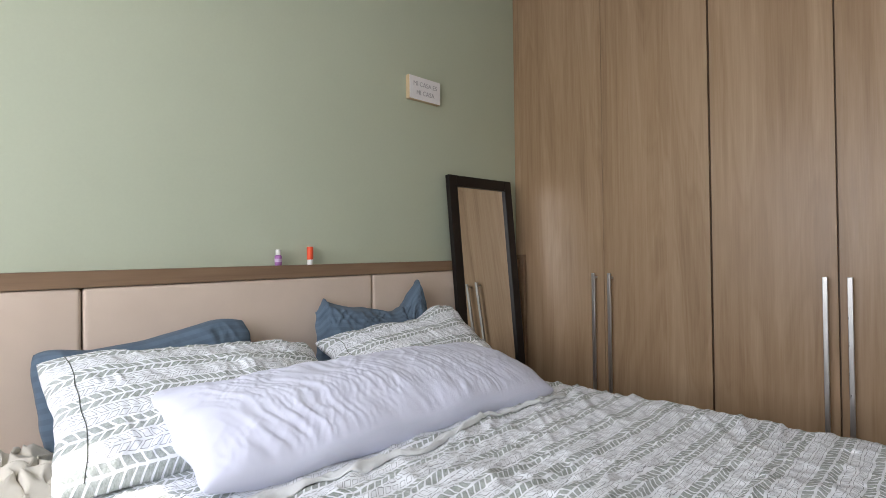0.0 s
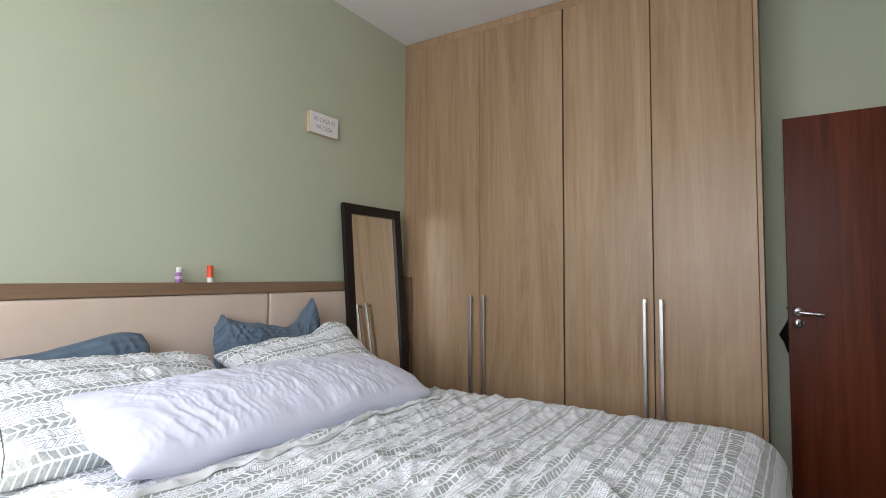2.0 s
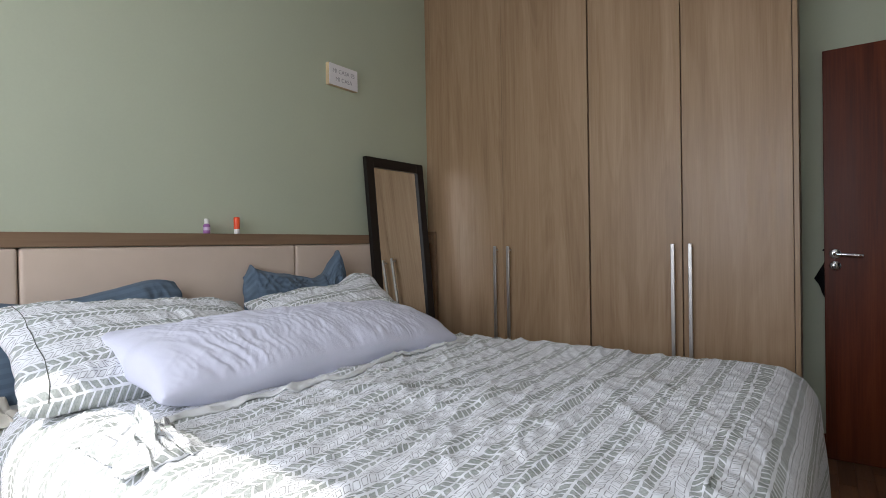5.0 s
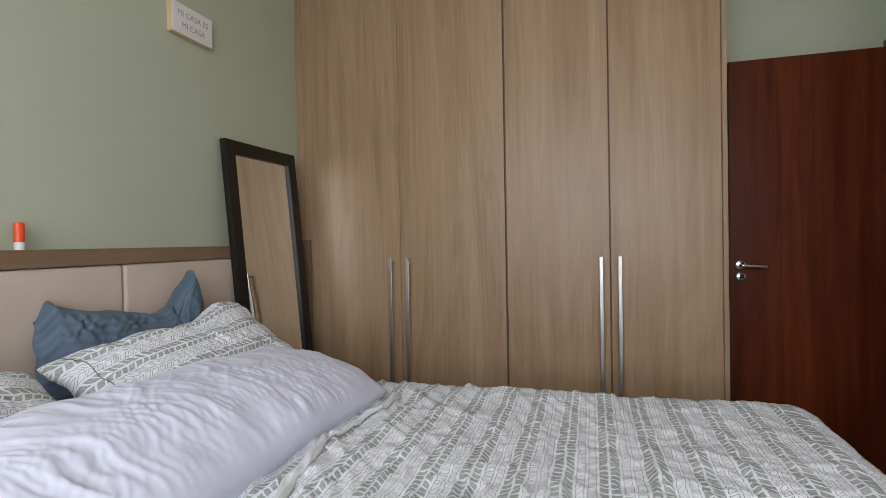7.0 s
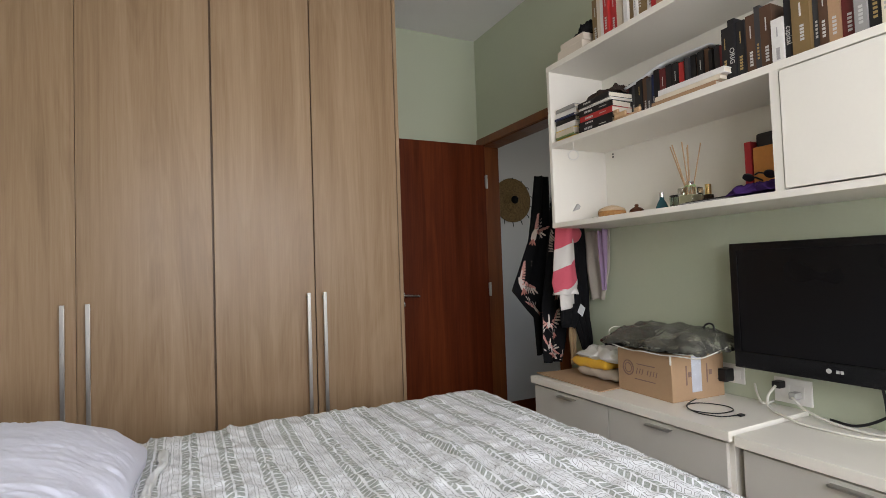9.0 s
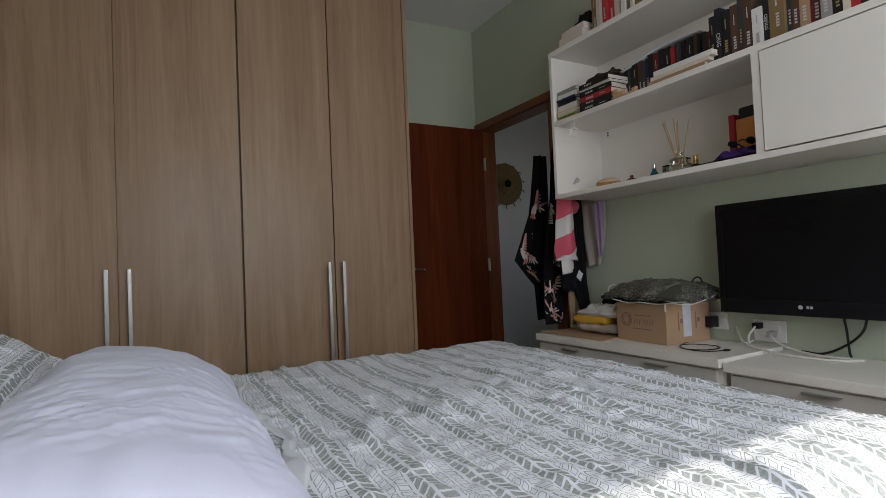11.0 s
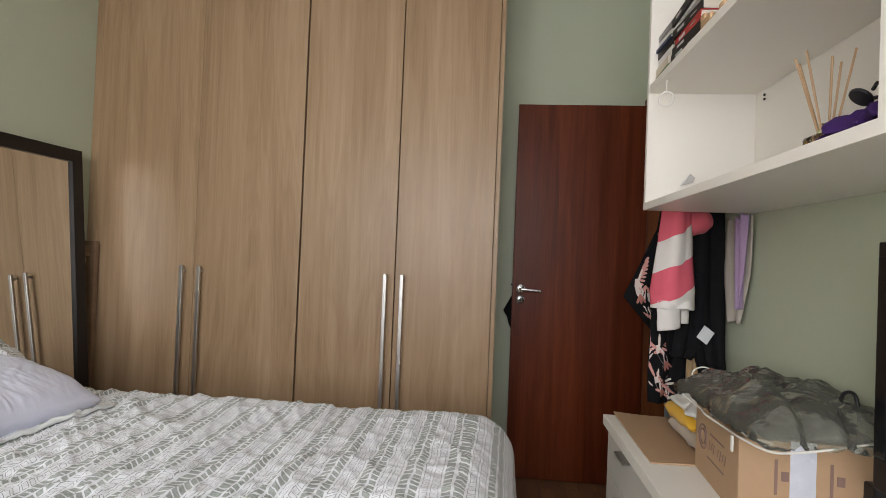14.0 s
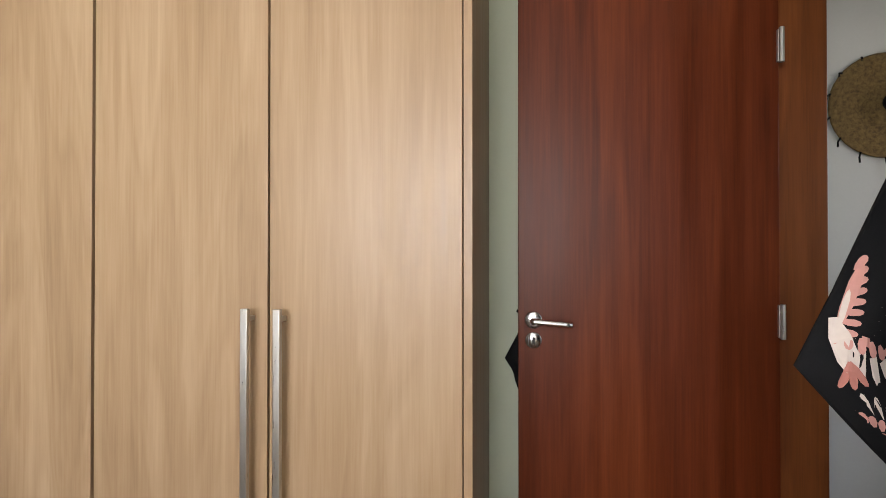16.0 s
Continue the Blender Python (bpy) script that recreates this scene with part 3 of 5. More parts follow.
pillow("blue_pillow", (0.155, 0.85, 0.808), (0.03, 0.64, 0.10), (-0.06, -0.05, 0.34), 0.13, BLUE_COTTON, "slate blue striped pillow leaning against the headboard", 0.011, 1.0, hollow=0.0, round_off=0.05, ruffle=0.02,
       top=((-1.0, 0.05), (-0.5, 0.01), (0.0, 0.0), (0.6, 0.012), (1.0, 0.0)))
pillow("blue_pillow", (0.15, 1.745, 0.868), (0.03, 0.60, 0.065), (-0.06, 0.03, 0.40), 0.15, BLUE_COTTON, "slate blue striped pillow with a peaked corner against the headboard", 0.024, 4.0, hollow=0.03, round_off=0.0, slump=0.01, ruffle=0.022, fine=0.8,
       top=((-1.0, -0.03), (-0.85, 0.012), (-0.3, -0.03), (0.35, -0.085), (0.5, -0.075), (0.8, 0.015), (1.0, -0.13)))
pillow("leaf_pillow", (0.465, 0.905, 0.825), (-0.02, 0.84, -0.065), (-0.43, 0.03, 0.24), 0.18, CHEVRON, "white leaf-print pillow leaning on a blue pillow", 0.010, 2.0, seam=True, ruffle=0.012, fine=1.4)
pillow("leaf_pillow", (0.36, 1.79, 0.833), (0.02, 0.78, 0.05), (-0.34, 0.0, 0.20), 0.16, CHEVRON, "white leaf-print pillow behind the long white pillow", 0.011, 6.0, seam=True, ruffle=0.018, fine=1.4,
       top=((-1.0, -0.005), (0.3, -0.01), (0.72, 0.03), (0.9, 0.035), (1.0, 0.0)))
pillow("bolster_pillow", (0.725, 1.335, 0.795), (0.02, 1.31, -0.03), (-0.43, 0.0, 0.11), 0.23, WHITE_COTTON, "long plain white body pillow with gathered creases", 0.0080, 3.0, fine=1.7, full=0.5, fold_dir=0.22, ends=0.28, ruffle=0.02)

# ---- standing mirror ----
mir = thing("standing_mirror", (0.2, 2.62, 0), "tall mirror in a black wooden frame leaning on the wall", "mirror")
MM = Matrix.Translation((0.165, 2.335, 0.0)) @ pose(0, 0, 0, 0, 0, -2.2) @ pose(0, 0, 0, 0, -5.0, 0)


def placed(bm, m):
    bmesh.ops.transform(bm, matrix=m, verts=bm.verts)
    return bm


MW, MH, MF = 0.527, 1.685, 0.062
part("stile", placed(box(0, 0.03, 0, MF, 0, MH, 0.004), MM), BLACK_WOOD, mir)
part("stile", placed(box(0, 0.03, MW - MF, MW, 0, MH, 0.004), MM), BLACK_WOOD, mir)
part("rail", placed(box(0.001, 0.029, MF, MW - MF, MH - MF, MH - 0.001, 0.003), MM), BLACK_WOOD, mir)
part("rail", placed(box(0.001, 0.029, MF, MW - MF, 0.001, MF, 0.003), MM), BLACK_WOOD, mir)
part("glass", placed(box(0.008, 0.016, MF - 0.005, MW - MF + 0.005, MF - 0.005, MH - MF + 0.005), MM), MIRROR, mir, "clear mirror glass")

# ---- sign and the small things on the headboard ----
sign = thing("wall_sign", (0.012, 2.2, 2.065), "small white wooden sign with hand lettering on the wall", "sign")
part("block", box(0.001, 0.026, 2.078, 2.302, 2.052, 2.175, 0.002), wood("raw_pine", (0.50, 0.36, 0.2), (0.58, 0.44, 0.27), (0.64, 0.5, 0.33), 0.6), sign, "raw pine edges")
part("face", box(0.0262, 0.0285, 2.080, 2.300, 2.054, 2.173), paint("sign_white", (0.78, 0.75, 0.74), 0.6), sign)


def letters(text, size, m, material, parent, name="lettering"):
    cu = bpy.data.curves.new(name, "FONT")
    cu.body, cu.size, cu.extrude, cu.align_x, cu.align_y = text, size, 0.0006, "CENTER", "CENTER"
    tmp = new("tmp", cu)
    me = bpy.data.meshes.new_from_object(tmp)
    bpy.data.objects.remove(tmp)
    bm = bmesh.new()
    bm.from_mesh(me)
    bpy.data.meshes.remove(me)
    bmesh.ops.transform(bm, matrix=m, verts=bm.verts)
    return part(name, bm, material, parent)


INK = paint("grey_ink", (0.42, 0.40, 0.40), 0.7)
letters("MI CASA ES", 0.034, pose(0.0292, 2.19, 2.135, 90, 0, 90), INK, sign)
letters("MI CASA", 0.034, pose(0.0292, 2.19, 2.09, 90, 0, 90), INK, sign)

bottle = thing("small_bottle", (0.04, 1.332, 1.206), "small violet bottle with a white cap on the headboard", "bottle")
part("bottle_body", turned([(0.013, 0), (0.0145, 0.003), (0.0145, 0.038), (0.008, 0.044)], (0.04, 1.332, 1.206)), paint("violet_label", (0.34, 0.14, 0.36), 0.4), bottle, smooth=True)
part("cap", turned([(0.0105, 0.044), (0.0105, 0.064), (0.009, 0.066)], (0.04, 1.332, 1.206)), WHITE_PLASTIC, bottle, "white ribbed cap")
part("label_band", turned([(0.0148, 0.014), (0.0148, 0.028)], (0.04, 1.332, 1.206)), paint("pale_violet", (0.6, 0.45, 0.62), 0.5), bottle)
stick = thing("glue_stick", (0.04, 1.48, 1.206), "orange and white glue stick standing on the headboard", "glue stick")
part("barrel", turned([(0.012, 0), (0.0125, 0.002), (0.0125, 0.022)], (0.04, 1.48, 1.206)), WHITE_PLASTIC, stick, "white base")
part("cap", turned([(0.0135, 0.022), (0.0135, 0.074), (0.012, 0.077)], (0.04, 1.48, 1.206)), paint("orange_plastic", (0.80, 0.09, 0.03), 0.4), stick, "orange cap")


# ---- low drawer units under the television ----
def drawer_unit(name, y0, y1, x0, ztop, columns, label):
    t = thing(name, ((x0 + RX) / 2, (y0 + y1) / 2, 0), label, "drawer unit", "low drawer units")
    part("top", box(x0, RX - 0.004, y0, y1, ztop - 0.033, ztop, 0.002), LAMINATE, t)
    bm = box(x0 + 0.035, RX - 0.006, y0 + 0.006, y1 - 0.008, 0.06, ztop - 0.035)
    box(x0 + 0.06, RX - 0.02, y0 + 0.02, y1 - 0.02, -0.012, 0.06, bm=bm)
    part("carcass", bm, LAMINATE, t)
    h = (ztop - 0.045 - 0.07) / 3.9
    for ya, yb in columns:
        z = ztop - 0.045
        while z > 0.12:
            zb = max(0.07, z - h + 0.005)
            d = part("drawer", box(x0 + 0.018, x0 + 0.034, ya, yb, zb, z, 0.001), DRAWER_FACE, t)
            yc = (ya + yb) / 2
            bm = box(x0 - 0.004, x0 + 0.02, yc - 0.055, yc + 0.055, z - 0.016, z - 0.013)
            box(x0 - 0.006, x0 - 0.003, yc - 0.055, yc + 0.055, z - 0.0185, z - 0.0132, bm=bm)
            part("pull", bm, STEEL, d, "thin aluminium edge pull")
            z -= h
    return t


drawer_unit("drawer_unit", 1.287, 2.335, 2.565, 0.686, ((1.833, 2.326), (1.310, 1.829)), "low white drawer unit with grey-white drawer fronts")
drawer_unit("drawer_unit", 0.0, 1.279, 2.578, 0.674, ((0.66, 1.262), (0.01, 0.656)), "low white drawer unit with grey-white drawer fronts")

# ---- wall shelf unit ----
SXF, SYL, SYR = 2.645, 2.216, 0.02
SH = thing("wall_shelf", (2.82, 1.12, 1.40), "white laminate wall shelf unit with a closed cabinet", "wall shelf")
part("bottom_board", box(SXF, RX - 0.002, SYR, SYL, 1.404, 1.427, 0.001), LAMINATE, SH)
part("middle_board", box(SXF + 0.002, RX - 0.016, SYR, SYL - 0.02, 1.790, 1.815, 0.001), LAMINATE, SH)
part("top_board", box(SXF, RX - 0.002, SYR, SYL, 2.165, 2.192, 0.001), LAMINATE, SH)
part("end_panel", box(SXF + 0.001, RX - 0.002, SYL - 0.019, SYL - 0.0005, 1.427, 2.165), LAMINATE, SH)
part("end_panel", box(SXF + 0.001, RX - 0.002, SYR, SYR + 0.019, 1.427, 2.165), LAMINATE, SH)
part("divider", box(SXF + 0.002, RX - 0.016, 1.12, 1.148, 1.427, 1.790), LAMINATE, SH)
part("back_panel", box(RX - 0.015, RX - 0.002, SYR + 0.02, SYL - 0.02, 1.428, 2.164), LAMINATE, SH)
part("cabinet_door", box(SXF - 0.002, SXF + 0.015, 0.58, 1.116, 1.432, 1.784, 0.001), LAMINATE, SH)
part("cabinet_door", box(SXF - 0.002, SXF + 0.015, 0.042, 0.576, 1.432, 1.784, 0.001), LAMINATE, SH)
bm = bmesh.new()
pts = [bm.verts.new(p) for p in ((2.755, SYL - 0.032, 1.486), (2.792, SYL - 0.032, 1.497), (2.798, SYL - 0.032, 1.512), (2.784, SYL - 0.032, 1.524))]
f = bm.faces.new(pts)
bm.normal_update()
bmesh.ops.solidify(bm, geom=[f], thickness=0.012)
part("corner_bracket", bm, paint("zinc_grey", (0.48, 0.47, 0.45), 0.5), SH, "small triangular metal bracket")
for z in (1.772, 1.758):
    part("screw", turned([(0.004, 0), (0.004, 0.004)], m=pose(RX - 0.016, 2.14, z, 0, -90, 0), n=10), BLACK, SH)

# ---- books ----
BOOK_COLORS = {"black": (0.012, 0.012, 0.014), "charcoal": (0.045, 0.045, 0.05), "brown": (0.09, 0.045, 0.025), "red": (0.42, 0.03, 0.03), "maroon": (0.13, 0.02, 0.02),
               "navy": (0.02, 0.03, 0.09), "cream": (0.66, 0.58, 0.46), "white": (0.74, 0.72, 0.69), "gold": (0.20, 0.13, 0.055), "tan": (0.42, 0.26, 0.15), "grey": (0.3, 0.29, 0.28), "yellow": (0.7, 0.5, 0.08), "green": (0.18, 0.25, 0.10)}
BOOK_MAT = {k: paint("cover_" + k, c, 0.4, 0.12, 0.05, spec=0.4) for k, c in BOOK_COLORS.items()}
PAGES = paint("book_pages", (0.66, 0.60, 0.50), 0.85, 0.06, 0.2, 3.0)
PRINT_LIGHT, PRINT_GOLD = paint("print_light", (0.5, 0.49, 0.47), 0.6), paint("print_gold", (0.36, 0.25, 0.10), 0.5)


def book(m, t, h, d, color, group, title=0, label="", word=""):
    """A book in its own frame: spine at x = 0, thickness along y, height along z; m places it."""
    name = "book"
    e = new(name)
    e.empty_display_size = 0.03
    e.matrix_world = m
    BASE[e.name] = Vector((0, 0, 0))
    tagged(e, label or color + " covered book with a printed spine on the shelf", "book", group)
    c = 0.002
    bm = box(0.0, d, 0, c, 0, h)
    box(0.0, d, t - c, t, 0, h, bm=bm)
    box(0.0, c, c, t - c, 0, h, bm=bm)
    part("cover", bm, BOOK_MAT[color], e)
    part("page_block", box(c, d - 0.004, c, t - c, 0.003, h - 0.003), PAGES, e)
    ink = PRINT_LIGHT if color not in ("white", "cream", "yellow") else INK
    if word:
        turn = Matrix(((0, 0, -1, -0.0012), (0, -1, 0, t / 2), (-1, 0, 0, h * 0.42), (0, 0, 0, 1)))
        letters(word, min(0.95 * t, 0.027), turn, PRINT_LIGHT, e, "title")
    elif title:
        k = 0.34 + 0.16 * ((t * 977) % 1)
        ink = PRINT_GOLD if title == 2 else ink
        for q in range(5):
            part("title", box(-0.0010, -0.0002, t * 0.33, t * 0.33 + min(t * 0.34, 0.011), h * (k - 0.05 * q) - 0.004, h * (k - 0.05 * q) + 0.003), ink, e)
        if t > 0.022:
            part("author", box(-0.0010, -0.0002, t * 0.45, t * 0.55, h * 0.62, h * 0.82), ink, e)
    return e


rnd = random.Random(7)
MID, TOPZ, LOW = 1.8155, 2.1925, 1.4275


def standing(x, y, z):
    """Spine towards the room, thickness running down the wall from y."""
    return pose(x, y, z, 0, 0, 0)


# standing row in the left bay, behind the piles
y = 1.985
for k, colr in enumerate(["black", "charcoal", "black", "black", "brown", "black", "maroon", "black", "charcoal", "black", "black", "brown", "charcoal", "navy", "black", "maroon", "black", "black", "red", "black", "charcoal", "black", "brown", "black", "brown", "black", "charcoal", "maroon", "black", "red"]):
    t = rnd.choice((0.014, 0.018, 0.022, 0.026, 0.03))
    y -= t + 0.0008
    if y < 1.36:
        break
    word = "PAZ" if k == 13 else ""
    book(standing(2.775 + rnd.uniform(-0.008, 0.01), y, MID), t, rnd.uniform(0.165, 0.19), 0.15, colr, "books on the middle shelf", rnd.choice((0, 1, 1, 2)), word=word)
# tall row above the cabinet
y = 1.33
for k, colr in enumerate(["black", "black", "black", "brown", "charcoal", "brown", "white", "black", "gold", "charcoal", "brown", "tan", "maroon", "grey", "black", "cream", "red", "black", "brown", "navy", "black", "charcoal", "white", "black", "brown"]):
    t = rnd.choice((0.018, 0.024, 0.03, 0.036)) if k not in (8,) else 0.05
    y -= t + 0.0008
    if y < 0.08:
        break
    word = {1: "ORIG", 7: "capital"}.get(k, "")
    book(standing(2.70 + rnd.uniform(-0.006, 0.012), y, MID), t, rnd.uniform(0.188, 0.216) + 0.002 * k if k != 6 else 0.15, 0.17, colr, "books above the cabinet", rnd.choice((1, 1, 2)), word=word)
# two piles lying flat at the end of the shelf
z = MID
for colr, t, d in (("yellow", 0.012, 0.17), ("green", 0.008, 0.17), ("cream", 0.024, 0.19), ("yellow", 0.006, 0.17), ("white", 0.026, 0.18), ("black", 0.022, 0.19), ("navy", 0.010, 0.18), ("white", 0.026, 0.19), ("grey", 0.018, 0.18)):
    e = book(pose(0, 0, 0), t, 0.135, d, colr, "pile of books")
    e.matrix_world = pose(2.66 + rnd.uniform(0, 0.012), 2.185, z, 90, 0, rnd.uniform(-3, 3))
    z += t + 0.0006
z = MID
for colr, t, d in (("black", 0.026, 0.2), ("black", 0.02, 0.2), ("red", 0.026, 0.2), ("black", 0.026, 0.2), ("white", 0.010, 0.2), ("black", 0.022, 0.2)):
    e = book(pose(0, 0, 0), t, 0.20, d, colr, "pile of books", 1)
    e.matrix_world = pose(2.652 + rnd.uniform(0, 0.012), 2.01, z, 90, 0, rnd.uniform(-3, 3))
    z += t + 0.0006
# books lying before the standing row
z = MID
for colr, t in (("tan", 0.016), ("cream", 0.016), ("white", 0.02)):
    e = book(pose(0, 0, 0), t, 0.27, 0.12, colr, "pile of books", 0)
    e.matrix_world = pose(2.652 + 0.004, 1.60 - 0.05 * (z - MID) * 20, z, 90, 0, 0)
    z += t + 0.0006
# books on the top board
y = 1.94
for k in range(26):
    t = rnd.choice((0.016, 0.022, 0.028, 0.034))
    y -= t + 0.0008
    if y < 1.1:
        break
    book(standing(2.69 + rnd.uniform(-0.01, 0.012), y, TOPZ), t, rnd.uniform(0.2, 0.25), 0.16, rnd.choice(("cream", "white", "cream", "white", "tan", "red", "white", "gold")), "books on the top board", rnd.choice((0, 1)))
for k, (za, zb) in enumerate(((0.0, 0.05), (0.051, 0.085))):
    solid("paper_pile" if k else "storage_box", box(2.665 + 0.01 * k, 2.86, 1.975, 2.15 - 0.012 * k, TOPZ + za, TOPZ + zb, 0.004), paint("cream_paper", (0.68, 0.60, 0.50), 0.8, 0.05, 0.2),
          "low cream paper-covered box on the shelf top" if not k else "thick pile of cream paper on a box", "box" if not k else "paper")
crumpled("dark_scarf", 2.70, 2.85, 1.96, 2.08, TOPZ + 0.087, 0.09, BLACK_CLOTH, "black cloth bundled on top of the shelf", "scarf", 8.0, 20)
crumpled("brown_bag", 2.72, 2.88, 1.83, 2.09, MID + 0.15, 0.06, cloth("dark_brown_felt", (0.045, 0.03, 0.024)), "dark brown cloth bag lying over the books", "bag", 9.0, 22)
solid("magazine", sheet(6, 30, lambda u, v: Vector((2.765 + 0.15 * u, 1.42 + 0.42 * v, MID + 0.198 + 0.008 * math.sin(math.pi * min(1.0, v * 1.3)) - 0.07 * max(0.0, v - 0.55) * (1 + u))), thick=0.004), paint("magazine_white", (0.74, 0.75, 0.76), 0.4),
      "white magazine bent over the row of books", "magazine", smooth=True)
bm = bmesh.new()
for (xa, xb, ya, yb, za, zb) in ((2.655, 2.672, 1.66, 1.80, MID, MID + 0.012), (2.657, 2.670, 1.735, 1.80, MID + 0.01, MID + 0.032), (2.657, 2.670, 1.775, 1.802, MID + 0.03, MID + 0.048), (2.657, 2.670, 1.66, 1.69, MID + 0.01, MID + 0.026)):
    box(xa, xb, ya, yb, za, zb, 0.005, bm=bm)
solid("wooden_ornament", bm, wood("light_wood", (0.45, 0.27, 0.14), (0.52, 0.33, 0.18), (0.6, 0.4, 0.24), 0.5, 2.0, 1), "small carved light wood ornament before the books", "ornament", smooth=True)

# ---- small things in the lower bay ----
diff = thing("reed_diffuser", (2.86, 1.61, LOW), "clear glass reed diffuser with wooden sticks", "diffuser")
CLEAR = glass("bottle_glass", (0.92, 0.95, 0.90), 0.02)
part("flask", box(2.825, 2.895, 1.575, 1.645, LOW, LOW + 0.090, 0.008, seg=3), CLEAR, diff, smooth=True)
part("oil", box(2.830, 2.890, 1.58, 1.64, LOW + 0.005, LOW + 0.06, 0.006), paint("diffuser_oil", (0.62, 0.60, 0.44), 0.25), diff, "pale yellow scented oil")
part("neck", turned([(0.018, 0.088), (0.016, 0.094), (0.016, 0.112), (0.018, 0.114)], (2.86, 1.61, LOW)), CHROME, diff, smooth=True)
part("ribbon", turned([(0.0195, 0.090), (0.021, 0.095), (0.0195, 0.100)], (2.86, 1.61, LOW)), paint("green_ribbon", (0.36, 0.46, 0.22), 0.8), diff, "green ribbon round the neck")
REED = wood("reed_wood", (0.50, 0.31, 0.17), (0.60, 0.40, 0.24), (0.68, 0.48, 0.30), 0.7)
for dx, dy in ((0.05, 0.045), (-0.06, -0.02), (0.03, -0.035), (-0.03, 0.06), (-0.055, 0.03), (0.01, 0.01)):
    part("reed", tube([(2.86, 1.61, LOW + 0.03), (2.86 + dx, 1.61 + dy, LOW + 0.265)], 0.0026, 6), REED, diff)
perf = thing("perfume_bottle", (2.89, 1.776, LOW), "teal glass perfume bottle with a silver spray cap", "perfume")
part("bottle_body", turned([(0.014, 0), (0.024, 0.006), (0.026, 0.03), (0.018, 0.05), (0.009, 0.066), (0.009, 0.074)], (2.89, 1.776, LOW)), paint("teal_glass", (0.02, 0.10, 0.12), 0.15), perf, smooth=True)
part("cap", turned([(0.01, 0.074), (0.01, 0.094), (0.008, 0.097)], (2.89, 1.776, LOW)), CHROME, perf)
vial = thing("perfume_bottle", (2.92, 1.575, LOW), "dark bottle with a gold cap behind the diffuser", "perfume")
part("bottle_body", box(2.905, 2.935, 1.56, 1.59, LOW, LOW + 0.06, 0.005), paint("brown_glass", (0.03, 0.018, 0.012), 0.15), vial)
part("cap", turned([(0.012, 0.06), (0.012, 0.10)], (2.92, 1.575, LOW)), metal("gold_cap", (0.65, 0.46, 0.2), 0.25), vial, "gold cap")
jar = thing("glass_jar", (2.86, 1.675, LOW), "small greenish glass jar beside the diffuser", "jar")
part("jar_body", box(2.835, 2.885, 1.655, 1.692, LOW, LOW + 0.06, 0.006), glass("green_glass", (0.45, 0.6, 0.5), 0.05), jar)
part("lid", box(2.836, 2.884, 1.656, 1.691, LOW + 0.06, LOW + 0.068, 0.002), BLACK, jar)
bowl = thing("wicker_bowl", (2.84, 2.01, LOW), "round woven straw bowl with orange bands", "bowl")
part("bowl_body", turned([(0.04, 0.0), (0.056, 0.008), (0.064, 0.034), (0.061, 0.04)], (2.84, 2.02, LOW)), wood("straw_orange", (0.34, 0.15, 0.04), (0.5, 0.25, 0.09), (0.6, 0.36, 0.16), 0.7, 3.0, 0), bowl, smooth=True)
part("lid", turned([(0.063, 0.041), (0.056, 0.052), (0.028, 0.064), (0.008, 0.068)], (2.84, 2.02, LOW)), wood("straw_pale", (0.5, 0.33, 0.2), (0.6, 0.43, 0.28), (0.7, 0.52, 0.36), 0.7, 3.0, 0), bowl, smooth=True)
pot = thing("lidded_pot", (2.84, 1.87, LOW), "small dark brown pot with a knobbed lid", "pot")
BROWN_GLAZE = paint("brown_glaze", (0.10, 0.035, 0.015), 0.25)
part("pot_body", turned([(0.02, 0), (0.034, 0.009), (0.034, 0.022), (0.028, 0.029)], (2.84, 1.87, LOW)), BROWN_GLAZE, pot, smooth=True)
part("lid", turned([(0.031, 0.029), (0.019, 0.039), (0.006, 0.044), (0.010, 0.051), (0.005, 0.056)], (2.84, 1.87, LOW)), BROWN_GLAZE, pot, smooth=True)
for k, (xx, yy) in enumerate(((2.79, 2.085), (2.805, 2.06), (2.82, 2.095))):
    solid("glass_bead", turned([(0.004, 0.0), (0.011, 0.004), (0.013, 0.011), (0.011, 0.018), (0.003, 0.022)], (xx, yy, LOW), 14), CLEAR, "small clear glass bead lying on the shelf", "bead", group="glass beads", smooth=True)
solid("dark_case", box(2.79, 2.85, 1.755, 1.82, LOW, LOW + 0.012, 0.004), BLACK, "flat black case lying on the shelf", "case")
for k in range(3):
    solid("notepad", placed(box(-0.05, 0.05, -0.1, 0.1, 0, 0.005, 0.001), pose(2.735 + 0.012 * k, 1.44 - 0.01 * k, LOW + 0.0055 * k, 0, 0, 8 - 7 * k)), BOOK_MAT[("charcoal", "grey", "black")[k]], "thin dark grey notepad lying on the shelf", "notepad", group="notepads")
crumpled("purple_cloth", 2.67, 2.78, 1.16, 1.325, LOW + 0.012, 0.036, cloth("purple_velvet", (0.045, 0.016, 0.10)), "folded purple velvet cloth on the shelf", "cloth", 12.0, 24)
specs = thing("sunglasses", (2.74, 1.26, LOW + 0.06), "black sunglasses lying on the purple cloth", "sunglasses")
for ya in (1.195, 1.265):
    part("lens", placed(turned([(0.017, 0), (0.018, 0.003), (0.017, 0.005)], n=18), pose(2.70, ya, LOW + 0.062, 0, 40, 0)), BLACK, specs)
    part("temple", tube([(2.71, ya + (0.026 if ya > 1.23 else -0.026), LOW + 0.068), (2.74, ya, LOW + 0.066), (2.775, ya, LOW + 0.058)], 0.003, 6), BLACK, specs)
